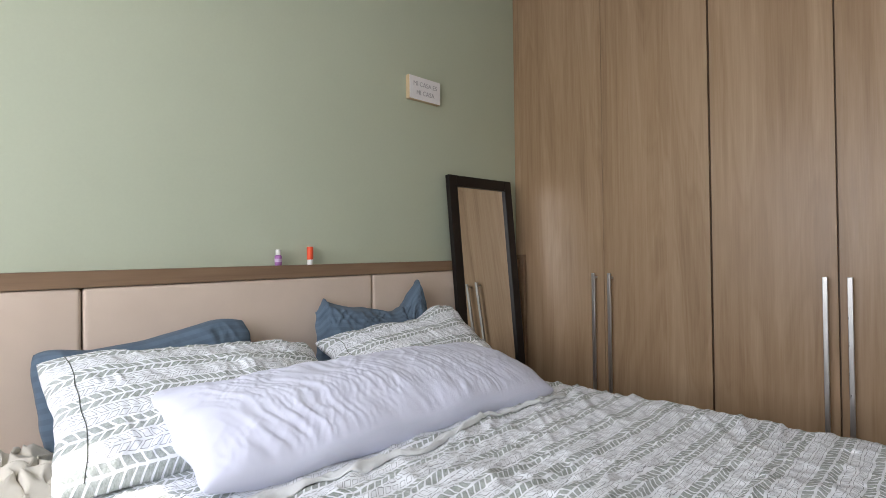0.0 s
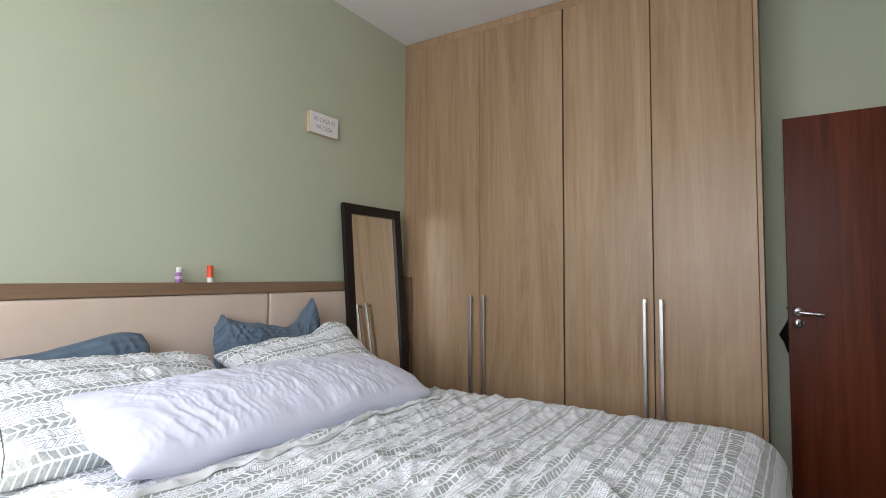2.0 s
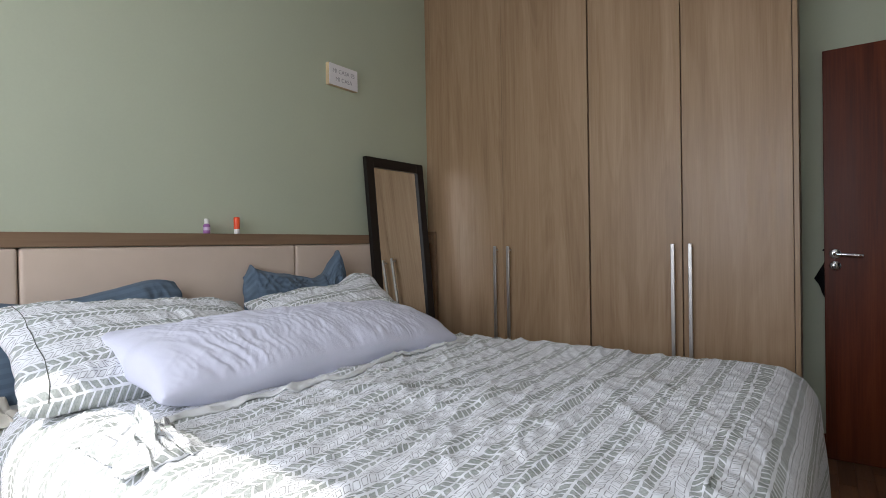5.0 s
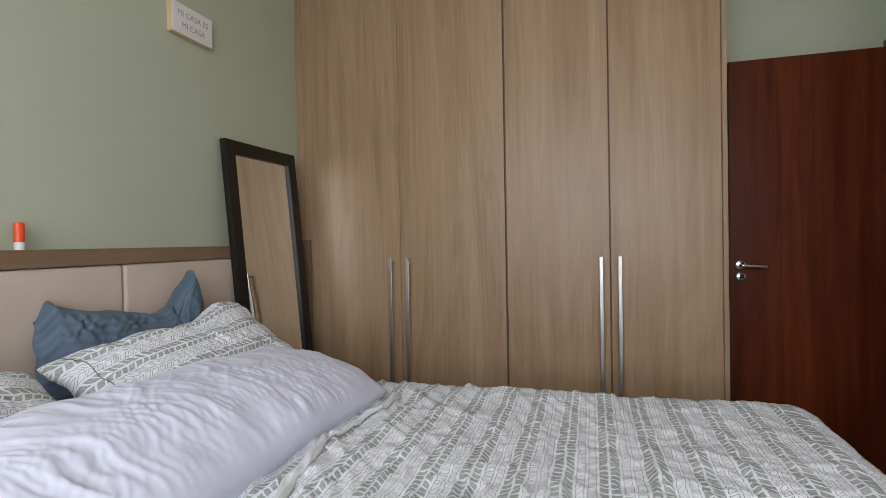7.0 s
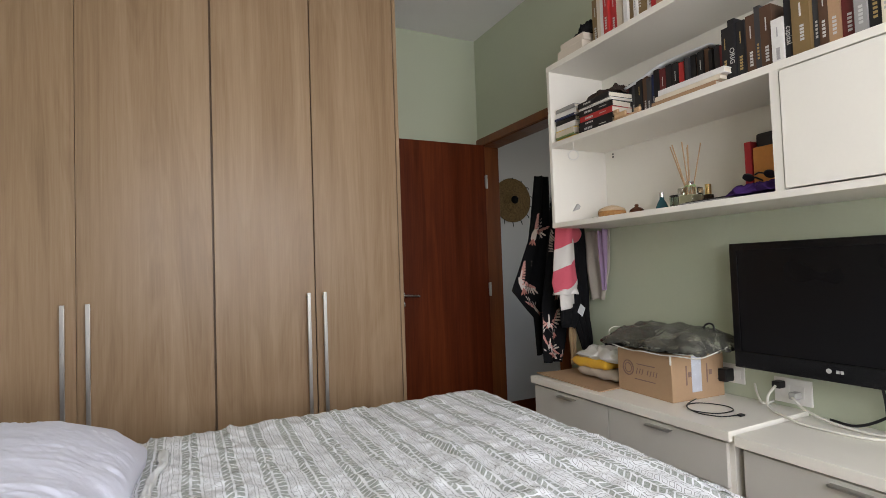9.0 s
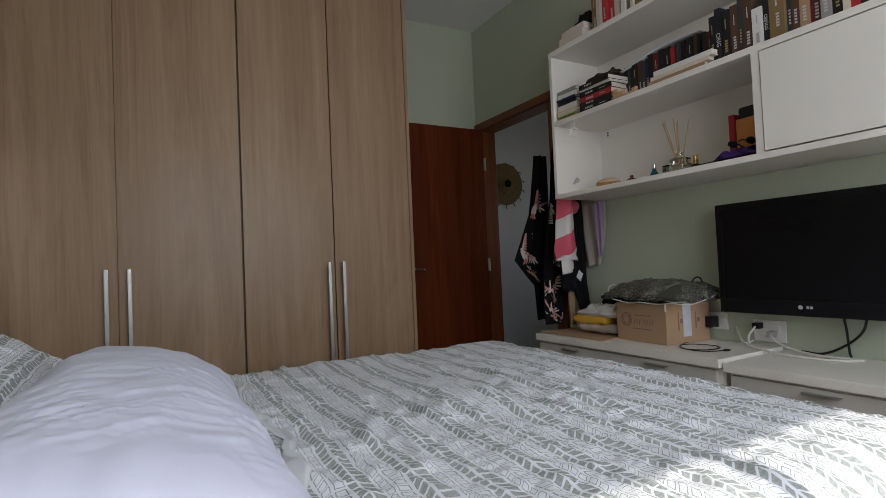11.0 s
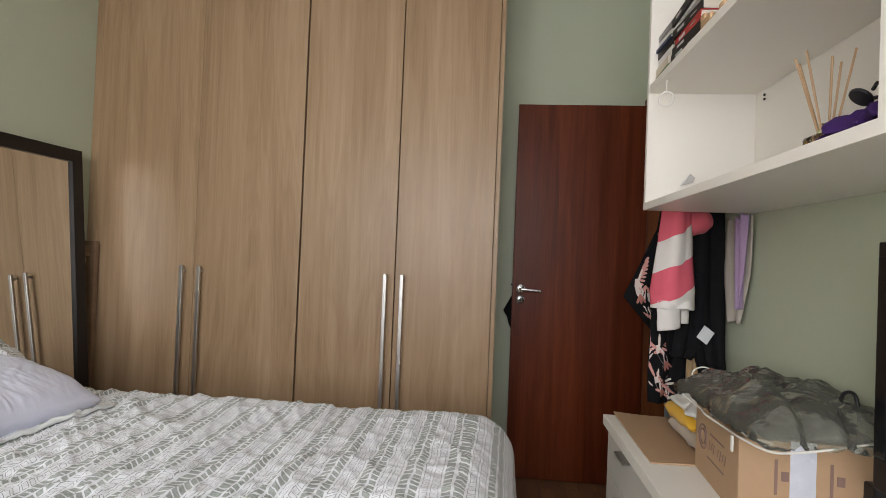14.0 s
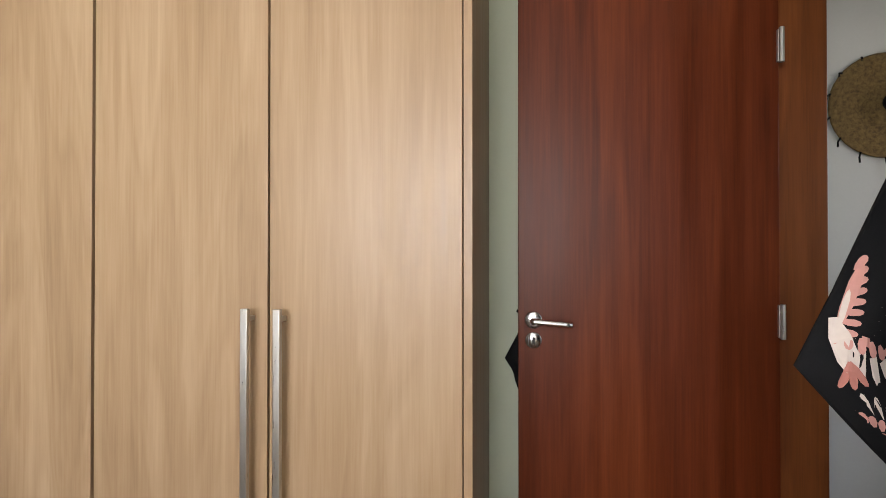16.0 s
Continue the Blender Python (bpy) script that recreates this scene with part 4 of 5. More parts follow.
part("bridge", tube([(2.705, 1.215, LOW + 0.070), (2.70, 1.23, LOW + 0.074), (2.705, 1.245, LOW + 0.070)], 0.003, 6), BLACK, specs)
solid("wallet", box(2.785, 2.95, 1.305, 1.33, LOW, LOW + 0.20, 0.004), paint("red_leather", (0.36, 0.02, 0.025), 0.5, 0.12, 0.3), "upright red leather folder", "folder")
solid("wallet", box(2.785, 2.80, 1.165, 1.300, LOW, LOW + 0.175, 0.004), paint("orange_leather", (0.66, 0.27, 0.07), 0.5, 0.12, 0.3), "orange leather wallet before a black case", "wallet")
solid("leather_case", box(2.802, 2.95, 1.155, 1.300, LOW, LOW + 0.225, 0.012), paint("black_leather", (0.02, 0.018, 0.02), 0.5, 0.12, 0.3), "black leather case standing on the shelf", "case")
ringc = thing("ring_charm", (2.66, 2.06, 1.72), "white ring charm hanging from the shelf by a thread", "charm")
part("thread", tube([(2.66, 2.06, 1.789), (2.66, 2.06, 1.752)], 0.002, 6), WHITE_PLASTIC, ringc)
part("ring", tube([(2.66 + 0.018 * math.cos(a * math.pi / 12), 2.06 - 0.0125 * math.cos(a * math.pi / 12), 1.73 + 0.022 * math.sin(a * math.pi / 12)) for a in range(25)], 0.0025, 8), WHITE_PLASTIC, ringc, smooth=True)

# ---- television, sockets and cables ----
tv = thing("television", (2.93, 1.122, 0.83), "flat black television mounted on the wall", "television")
TY0, TY1, TZ0, TZ1, TXF = 0.78, 1.464, 0.828, 1.283, 2.868
bm = box(TXF, TXF + 0.012, TY0, TY1, TZ1 - 0.028, TZ1, 0.003)
box(TXF, TXF + 0.012, TY0, TY1, TZ0, TZ0 + 0.062, 0.004, bm=bm)
box(TXF, TXF + 0.012, TY0, TY0 + 0.028, TZ0 + 0.06, TZ1 - 0.026, 0.002, bm=bm)
box(TXF, TXF + 0.012, TY1 - 0.028, TY1, TZ0 + 0.06, TZ1 - 0.026, 0.002, bm=bm)
part("bezel", bm, paint("gloss_black", (0.005, 0.005, 0.006), 0.22, 0.05, 0.0, spec=0.3), tv, "glossy black bezel")
part("screen", box(TXF + 0.006, TXF + 0.011, TY0 + 0.02, TY1 - 0.02, TZ0 + 0.055, TZ1 - 0.02), SCREEN, tv, "dark switched-off screen")
part("back_shell", box(TXF + 0.0125, TXF + 0.075, TY0 + 0.006, TY1 - 0.006, TZ0 + 0.006, TZ1 - 0.006, 0.012), BLACK, tv)
part("wall_mount", box(TXF + 0.075, RX - 0.001, 1.0, 1.24, 0.95, 1.15, 0.003), BLACK, tv)
part("maker_mark", turned([(0.008, 0), (0.008, 0.001)], m=pose(TXF - 0.0002, 1.147, 0.862, 0, -90, 0)), PRINT_LIGHT, tv, "pale round maker's mark")
for k in range(2):
    part("maker_bar", box(TXF - 0.001, TXF + 0.0005, 1.117 - 0.012 * k, 1.126 - 0.012 * k, 0.857, 0.867), PRINT_LIGHT, tv)
for ya, yb, za, zb in ((1.515, 1.615, 0.735, 0.81), (1.27, 1.40, 0.70, 0.79)):
    t = thing("wall_socket", (RX, (ya + yb) / 2, za), "cream plastic wall socket plate", "socket", "wall sockets")
    part("plate", box(RX - 0.010, RX - 0.001, ya, yb, za, zb, 0.003), WHITE_PLASTIC, t)
    for q in (0.3, 0.7):
        part("outlet", box(RX - 0.013, RX - 0.0095, ya + (yb - ya) * q - 0.016, ya + (yb - ya) * q + 0.016, za + 0.022, zb - 0.022, 0.002), WHITE_PLASTIC, t)
chg = thing("phone_charger", (2.965, 1.575, 0.75), "black phone charger in the socket with a coiled cable", "charger")
part("adapter", box(2.935, 2.987, 1.553, 1.597, 0.745, 0.795, 0.005), BLACK, chg)
loop = [(2.937, 1.585, 0.76), (2.90, 1.60, 0.72), (2.83, 1.60, 0.692), (2.72, 1.56, 0.6895), (2.67, 1.50, 0.6895), (2.70, 1.43, 0.6895), (2.78, 1.42, 0.6895), (2.81, 1.47, 0.691), (2.76, 1.54, 0.694), (2.69, 1.54, 0.694), (2.655, 1.47, 0.6905), (2.68, 1.40, 0.6895), (2.74, 1.375, 0.6895)]
part("cable", tube(spline(loop, 8), 0.0022, 6), BLACK, chg, smooth=True)
part("connector", box(2.738, 2.762, 1.362, 1.378, 0.6868, 0.694, 0.002), BLACK, chg)
plug = thing("power_cable", (2.97, 1.33, 0.70), "off-white power cables looping from the socket to the desk", "cable")
part("plug", box(2.95, 2.986, 1.355, 1.385, 0.755, 0.78, 0.004), BLACK, plug)
part("plug", box(2.945, 2.986, 1.30, 1.325, 0.725, 0.75, 0.005), paint("grey_plug", (0.4, 0.39, 0.37), 0.5), plug)
WCABLE = paint("white_cable", (0.66, 0.64, 0.57), 0.5)
part("cord", tube(spline([(2.95, 1.37, 0.765), (2.92, 1.38, 0.73), (2.89, 1.36, 0.70), (2.86, 1.30, 0.690), (2.84, 1.2, 0.681), (2.86, 1.05, 0.679), (2.93, 0.98, 0.679)], 8), 0.0045, 8), WCABLE, plug, smooth=True)
part("cord", tube(spline([(2.945, 1.31, 0.735), (2.93, 1.27, 0.71), (2.92, 1.2, 0.690), (2.91, 1.1, 0.681), (2.93, 0.98, 0.6795)], 8), 0.0045, 8), WCABLE, plug, smooth=True)
part("cord", tube(spline([(2.985, 1.47, 0.75), (2.965, 1.45, 0.72), (2.95, 1.42, 0.692), (2.985, 1.40, 0.70)], 8), 0.004, 8), WCABLE, plug, smooth=True)
tvc = thing("black_cable", (2.95, 1.05, 0.68), "black television cables hanging behind the screen", "cable")
part("cord", tube(spline([(2.95, 1.05, 0.86), (2.965, 1.045, 0.78), (2.965, 1.04, 0.70), (2.965, 1.035, 0.678)], 6), 0.0045, 8), BLACK, tvc, smooth=True)
part("cord", tube(spline([(2.95, 0.97, 0.86), (2.96, 0.99, 0.78), (2.965, 1.05, 0.72), (2.95, 1.12, 0.683), (2.96, 1.2, 0.682)], 6), 0.0045, 8), BLACK, tvc, smooth=True)
crumpled("mauve_cloth", 2.66, 2.80, 0.60, 0.76, 0.674, 0.07, cloth("mauve_knit", (0.16, 0.12, 0.16)), "mauve knitted cloth bundled on the drawer unit", "cloth", 21.0, 20)

# ---- cardboard, clothes pile, box and plastic bag on the drawer unit ----
solid("cardboard_sheet", sheet(10, 14, lambda u, v: Vector((2.60 + 0.33 * u, 1.89 + 0.44 * v, 0.689 + 0.010 * v * v * (1 - u) + 0.003 * math.sin(5 * u + 3 * v))), thick=0.005), CARD, "flat brown cardboard sheet on the drawer unit", "cardboard")


def folded(name, x0, x1, y0, y1, z0, z1, material, label, seed):
    """Folded garment: a soft thick slab with rolled edges."""
    c = Vector(((x0 + x1) / 2, (y0 + y1) / 2, (z0 + z1) / 2))
    bm = bmesh.new()
    for side in (1, -1):
        def place(u, v, side=side):
            a, b = 2 * u - 1, 2 * v - 1
            p = max(0.0, (1 - a ** 6) * (1 - b ** 6)) ** 0.35
            return c + Vector(((x1 - x0) / 2 * a * (1 + 0.06 * fbm(b * 3, seed)), (y1 - y0) / 2 * b * (1 + 0.06 * fbm(a * 3, seed, 2)), side * (z1 - z0) / 2 * p + 0.008 * fbm(a * 2.5, b * 2.5, seed)))
        sheet(18, 18, place, None, bm)
    bmesh.ops.remove_doubles(bm, verts=bm.verts, dist=0.0008)
    return solid(name, bm, material, label, "clothing", group="pile of folded clothes", smooth=True)


folded("folded_garment", 2.74, 2.94, 1.925, 2.20, 0.695, 0.742, cloth("beige_knit", (0.50, 0.43, 0.35)), "beige folded garment at the bottom of a pile", 1.0)
folded("folded_garment", 2.735, 2.92, 2.00, 2.235, 0.735, 0.782, cloth("yellow_jersey", (0.75, 0.42, 0.04)), "yellow folded garment in a pile", 2.0)
folded("folded_garment", 2.75, 2.96, 1.92, 2.215, 0.772, 0.812, cloth("white_jersey", (0.68, 0.66, 0.60)), "off-white folded garment on top of a pile", 3.0)
crumpled("white_shirt", 2.74, 2.92, 1.93, 2.20, 0.795, 0.05, cloth("white_shirting", (0.70, 0.68, 0.64)), "off-white shirt lying crumpled on a pile of clothes", "clothing", 17.0, 26)
folded("folded_garment", 2.84, 2.985, 1.94, 2.12, 0.815, 0.875, BLACK_CLOTH, "black folded garment with a white label", 4.0)
solid("garment_label", box(2.865, 2.905, 2.04, 2.075, 0.873, 0.877, 0.0008), paint("label_white", (0.75, 0.74, 0.72), 0.7), "small white fabric label on a black garment", "label")

bx = thing("cardboard_box", (2.842, 1.742, 0.6865), "taped brown cardboard box with printed marks", "box", rz=-4.3)
BW, BD, BH = 0.298, 0.272, 0.175
part("carton", box(-BD / 2, BD / 2, -BW / 2, BW / 2, 0, BH, 0.003), CARD, bx)
part("flap_edge", box(-BD / 2 - 0.001, BD / 2 + 0.001, -0.002, 0.002, BH - 0.0005, BH + 0.0015), CARD, bx)
part("tape", box(-0.035, 0.015, -BW / 2 - 0.0012, -BW / 2 + 0.0004, 0.03, BH + 0.001), paint("printed_tape", (0.62, 0.64, 0.70), 0.3, 0.15, 0.1, 8.0), bx, "clear printed packing tape")
PRINT_BROWN = paint("brown_print", (0.22, 0.135, 0.11), 0.8)
XF = -BD / 2 - 0.0009
part("round_mark", tube([(XF, 0.085 + 0.03 * math.cos(a * math.pi / 14), 0.10 + 0.03 * math.sin(a * math.pi / 14)) for a in range(29)], 0.0022, 6), PRINT_BROWN, bx, "round printed mark")
part("round_mark_inner", tube([(XF, 0.085 + 0.019 * math.cos(a * math.pi / 10), 0.10 + 0.019 * math.sin(a * math.pi / 10)) for a in range(21)], 0.0016, 6), PRINT_BROWN, bx)
part("print_bar", box(XF, XF + 0.0012, -0.065, 0.035, 0.120, 0.124), PRINT_BROWN, bx)
for k in range(7):
    part("print_stroke", placed(box(-0.0006, 0.0006, -0.002, 0.002, -0.012 + 0.004 * (k % 2), 0.013, 0.0003), pose(XF + 0.0006, 0.036 - 0.016 * k - (0.012 if k > 2 else 0), 0.092, 20, 0, 0)), PRINT_BROWN, bx)
part("print_bar", box(XF, XF + 0.0012, -0.065, 0.05, 0.058, 0.062), PRINT_BROWN, bx)
for xx in (-0.062, 0.045):
    part("arrow_mark", box(xx - 0.003, xx + 0.003, -BW / 2 - 0.0012, -BW / 2, 0.06, 0.135), PRINT_BROWN, bx)
    part("symbol_mark", box(xx + 0.01, xx + 0.025, -BW / 2 - 0.0012, -BW / 2, 0.09, 0.11), PRINT_BROWN, bx)

pbag = thing("plastic_bag", (2.84, 1.73, 0.864), "clear zipped plastic bag holding dark fabric on a box", "bag")
crump = lambda u, v, lift, s, wx, wy: Vector((2.84 + wx * (u - 0.5) * (1 + 0.1 * fbm(v * 4, s)), 1.725 + wy * (v - 0.5) * (1 + 0.1 * fbm(u * 4, s, 3)),
    0.868 + lift * max(0.0, (1 - (2 * u - 1) ** 4) * (1 - (2 * v - 1) ** 4)) ** 0.6 * (1 + 0.35 * fbm(u * 6, v * 6, s)) + 0.006 * abs(fbm(u * 14, v * 14, s))))
part("contents", sheet(36, 44, lambda u, v: crump(u, v, 0.022, 3.0, 0.23, 0.31) + Vector((0, 0, 0.008 * ridge(fbm(u * 3, v * 3, 7.0), 3))), thick=0.003), cloth("charcoal_fleece", (0.03, 0.032, 0.028)), pbag, "dark grey folded fabric", True)
n = Nodes("thin_plastic", 0.1)
crinkle = n.node("ShaderNodeBump")
crinkle.inputs["Strength"].default_value, crinkle.inputs["Distance"].default_value = 0.5, 0.012
n.put(crinkle.inputs["Height"], n.noise(n.coord(), 14, 3, 0.5, 1.2))
gloss, clear, film_mix = n.node("ShaderNodeBsdfGlossy"), n.node("ShaderNodeBsdfTransparent"), n.node("ShaderNodeMixShader")
gloss.inputs["Roughness"].default_value = 0.09
clear.inputs[0].default_value = (0.86, 0.86, 0.82, 1)
edge = n.node("ShaderNodeFresnel")
edge.inputs["IOR"].default_value = 1.32
for sock in (gloss.inputs["Normal"], edge.inputs["Normal"]):
    n.put(sock, crinkle.outputs[0])
n.put(film_mix.inputs[0], edge.outputs[0])
haze, veil = n.node("ShaderNodeBsdfDiffuse"), n.node("ShaderNodeMixShader")
haze.inputs[0].default_value = (0.60, 0.60, 0.52, 1)
veil.inputs[0].default_value = 0.13
n.put(veil.inputs[1], clear.outputs[0])
n.put(veil.inputs[2], haze.outputs[0])
n.put(film_mix.inputs[1], veil.outputs[0])
n.put(film_mix.inputs[2], gloss.outputs[0])
n.put(n.t.nodes["Material Output"].inputs[0], film_mix.outputs[0])
PLASTIC = n.m
part("plastic_skin", sheet(44, 56, lambda u, v: crump(u, v, 0.078, 11.0, 0.33, 0.47) + Vector((0, 0, 0.006 + 0.012 * ridge(fbm(u * 4, v * 4, 9.0), 3) + 0.004 * ridge(fbm(u * 9, v * 8, 2.0), 3))), thick=0.001), PLASTIC, pbag, "clear crinkled plastic", True)
PIPE = paint("white_piping", (0.68, 0.66, 0.6), 0.5)
part("piping", tube(spline([(2.69, 1.955, 0.90), (2.675, 1.88, 0.882), (2.69, 1.80, 0.866), (2.672, 1.72, 0.872), (2.685, 1.64, 0.866), (2.68, 1.56, 0.872), (2.71, 1.50, 0.868), (2.78, 1.495, 0.876), (2.86, 1.50, 0.89), (2.93, 1.51, 0.90)], 8), 0.0024, 8), PIPE, pbag, "white zip piping", True)
part("piping", tube(spline([(2.70, 1.93, 0.915), (2.70, 1.85, 0.90), (2.685, 1.74, 0.884), (2.70, 1.65, 0.888), (2.69, 1.57, 0.878), (2.72, 1.52, 0.878)], 8), 0.0022, 8), PIPE, pbag, "", True)
part("carry_handle", tube(spline([(2.72, 1.945, 0.905), (2.725, 1.952, 0.93), (2.745, 1.94, 0.945), (2.765, 1.915, 0.94), (2.77, 1.90, 0.915)], 8), 0.002, 8), PIPE, pbag, "white carry handle", True)
part("carry_loop", tube(spline([(2.90, 1.62, 0.92), (2.905, 1.61, 0.965), (2.91, 1.58, 0.97), (2.91, 1.565, 0.92)], 8), 0.004, 8), BLACK, pbag, "", True)
part("zip_pull", box(2.672, 2.676, 1.585, 1.593, 0.835, 0.868, 0.001), PIPE, pbag)


# ---- clothes on hooks beside the doorway ----
def hung(name, y, rows, material, label, amp=0.012, freq=5.0, seed=0.0, thick=0.004, depth=0.0, nv=48):
    """A hanging garment in a plane across the room: rows of (z, left x, right x) from top to bottom."""
    def at(v):
        k = v * (len(rows) - 1)
        i = min(int(k), len(rows) - 2)
        f = k - i
        return [rows[i][q] * (1 - f) + rows[i + 1][q] * f for q in range(3)]

    def place(u, v):
        z, xa, xb = at(v)
        return Vector((xa + (xb - xa) * u, y + amp * math.sin(freq * 2 * math.pi * u + 2.5 * v + seed) * (0.4 + 0.6 * v) + 0.012 * fbm(u * 3, v * 4, seed) - depth * math.sin(math.pi * u), z + 0.006 * fbm(u * 5, v * 3, seed)))
    t = thing(name, ((rows[-1][1] + rows[-1][2]) / 2, y, rows[-1][0]), label, "clothing", "clothes on the hooks")
    part("garment", sheet(28, nv, place, lambda u, v: (u, at(v)[0]), thick=thick), material, t, smooth=True)
    return t, place


def stripes_cloth():
    n = Nodes("pink_white_stripes", 0.9, spec=0.2)
    sep = n.node("ShaderNodeSeparateXYZ")
    n.put(sep.inputs[0], n.node("ShaderNodeTexCoord").outputs["UV"])
    h = n.math("SUBTRACT", sep.outputs[1], n.math("MULTIPLY", sep.outputs[0], 0.072))
    band = n.math("MULTIPLY", n.math("GREATER_THAN", h, 1.083), n.math("LESS_THAN", h, 1.19))
    pink = n.math("MAXIMUM", band, n.math("GREATER_THAN", h, 1.30))
    v = n.coord()
    tone = n.noise(v, 300, 3)
    n.color(n.mix(pink, n.ramp(tone, (0.3, (0.66, 0.62, 0.58)), (0.7, (0.74, 0.71, 0.67))), n.ramp(tone, (0.3, (0.62, 0.10, 0.14)), (0.7, (0.72, 0.14, 0.19)))))
    return n.bump(tone, 0.2, 0.0015).m


KIM, kplace = hung("kimono", 2.67, [(1.75, 2.885, 2.985), (1.53, 2.855, 2.985), (1.37, 2.83, 2.985), (1.2, 2.758, 2.985), (1.085, 2.703, 2.985), (1.0, 2.78, 2.985), (0.93, 2.845, 2.98), (0.82, 2.85, 2.97), (0.71, 2.855, 2.95)],
    BLACK_CLOTH, "black kimono printed with pink feathered wings on a hook", 0.014, 2.0, 0.5, 0.005, 0.0)
BODY = [(1.75, 2.86, 2.97), (1.45, 2.83, 2.97), (1.2, 2.79, 2.96), (1.0, 2.758, 2.93), (0.85, 2.755, 2.90), (0.705, 2.758, 2.87)]


def body_place(u, v):
    k = v * (len(BODY) - 1)
    i = min(int(k), len(BODY) - 2)
    z, xa, xb = [BODY[i][q] * (1 - k + i) + BODY[i + 1][q] * (k - i) for q in range(3)]
    return Vector((xa + (xb - xa) * u, 2.47 + 0.012 * math.sin(11 * u + 2 * v) + 0.012 * fbm(u * 3, v * 4, 4.0), z + 0.006 * fbm(u * 5, v * 3, 1.0)))


part("front_panel", sheet(26, 44, body_place, thick=0.005), BLACK_CLOTH, KIM, smooth=True)
FEATHER = [paint("feather_pink", (0.62, 0.30, 0.26), 0.85, 0.15), paint("feather_cream", (0.70, 0.60, 0.54), 0.85, 0.1)]


PLUME = paint("feather_rose", (0.50, 0.20, 0.16), 0.85, 0.2)


def on_cloth(place, x, z, lift):
    """A point of the print: lies on the garment at this x and z."""
    u, v = 0.5, 0.5
    for _ in range(14):
        p, q, r = place(u, v), place(min(1.0, u + 0.01), v), place(u, min(1.0, v + 0.01))
        gx, gz = q.x - p.x or 1e-4, r.z - p.z or -1e-4
        u = min(0.985, max(0.015, u + 0.01 * (x - p.x) / gx * 0.8))
        v = min(0.985, max(0.015, v + 0.01 * (z - p.z) / gz * 0.8))
    p = place(u, v)
    return Vector((p.x, p.y - lift, p.z))


def printed(name, place, outlines, material, lift):
    """Flat printed shapes with a hair of thickness, each a part that follows the cloth."""
    for ring in outlines:
        bm = bmesh.new()
        lo = [on_cloth(place, x, z, lift) for x, z in ring]
        top = [bm.verts.new(p - Vector((0, 0.0006, 0))) for p in lo]
        base = [bm.verts.new(p) for p in lo]
        bm.faces.new(top)
        bm.faces.new(base[::-1])
        for i in range(len(ring)):
            k = (i + 1) % len(ring)
            bm.faces.new((base[i], base[k], top[k], top[i]))
        part(name, bm, material, KIM)


def leaf_shape(x, z, ang, ln, w):
    d, n = (math.cos(ang), math.sin(ang)), (-math.sin(ang), math.cos(ang))
    return [(x + d[0] * ln * f + n[0] * w * g, z + d[1] * ln * f + n[1] * w * g) for f, g in ((0, -0.35), (0.35, -0.9), (0.75, -0.9), (0.94, -0.5), (1.0, 0.1), (0.93, 0.6), (0.7, 0.95), (0.3, 0.8), (0, 0.35))]


def crane(place, x, z, size, wings, body, lift=0.0045):
    """A printed bird: wings as (direction, side that the flight feathers trail to), body direction."""
    for ang, side in wings:
        a = radians(ang)
        quills, covert = [], []
        for k in range(8):
            f = k / 7
            px, pz = x + math.cos(a) * size * 0.62 * f, z + math.sin(a) * size * 0.62 * f
            turn = a + side * radians(88 - 72 * f)
            quills.append(leaf_shape(px, pz, turn, size * (0.40 + 0.14 * f), size * 0.043))
            covert.append(leaf_shape(px, pz, turn, size * (0.15 + 0.03 * f), size * 0.036))
        printed("printed_quill", place, quills, FEATHER[1], lift)
        printed("printed_covert", place, covert + [leaf_shape(x, z, a + side * 0.06, size * 0.72, size * 0.05)], FEATHER[0], lift + 0.0014)
    b = radians(body)
    printed("printed_body", place, [leaf_shape(x - math.cos(b) * size * 0.12, z - math.sin(b) * size * 0.12, b, size * 0.55, size * 0.10), leaf_shape(x, z, b + math.pi - 0.5, size * 0.42, size * 0.026)], FEATHER[1], lift + 0.0026)
    printed("printed_tail", place, [leaf_shape(x + math.cos(b) * size * 0.3, z + math.sin(b) * size * 0.3, b + q, size * 0.28, size * 0.035) for q in (-0.4, 0.0, 0.4)], PLUME, lift + 0.0034)


for x, z, size, wings, body in ((2.757, 1.145, 0.15, ((72, -1), (-22, -1)), -80), (2.868, 1.42, 0.14, ((80, -1), (20, -1)), -105), (2.845, 0.98, 0.11, ((150, -1),), -40)):
    crane(kplace, x, z, size, wings, body)
for x, z, size, wings, body in ((2.788, 0.905, 0.145, ((48, -1), (140, 1)), -62), (2.785, 0.79, 0.11, ((120, -1), (-40, 1)), -65), (2.832, 0.725, 0.085, ((20, 1), (150, -1)), -60), (2.835, 1.10, 0.11, ((85, 1), (-30, -1)), -85), (2.86, 1.30, 0.11, ((90, 1),), -85)):
    crane(body_place, x, z, size, wings, body)
STRIPES = stripes_cloth()
SW, swplace = hung("striped_sweater", 2.31, [(1.46, 2.75, 2.818), (1.30, 2.734, 2.828), (1.16, 2.716, 2.838), (1.11, 2.713, 2.842), (1.075, 2.715, 2.845)], STRIPES, "pink and white striped knitted sweater on a hook", 0.008, 1.5, 0.8, 0.012, 0.05)
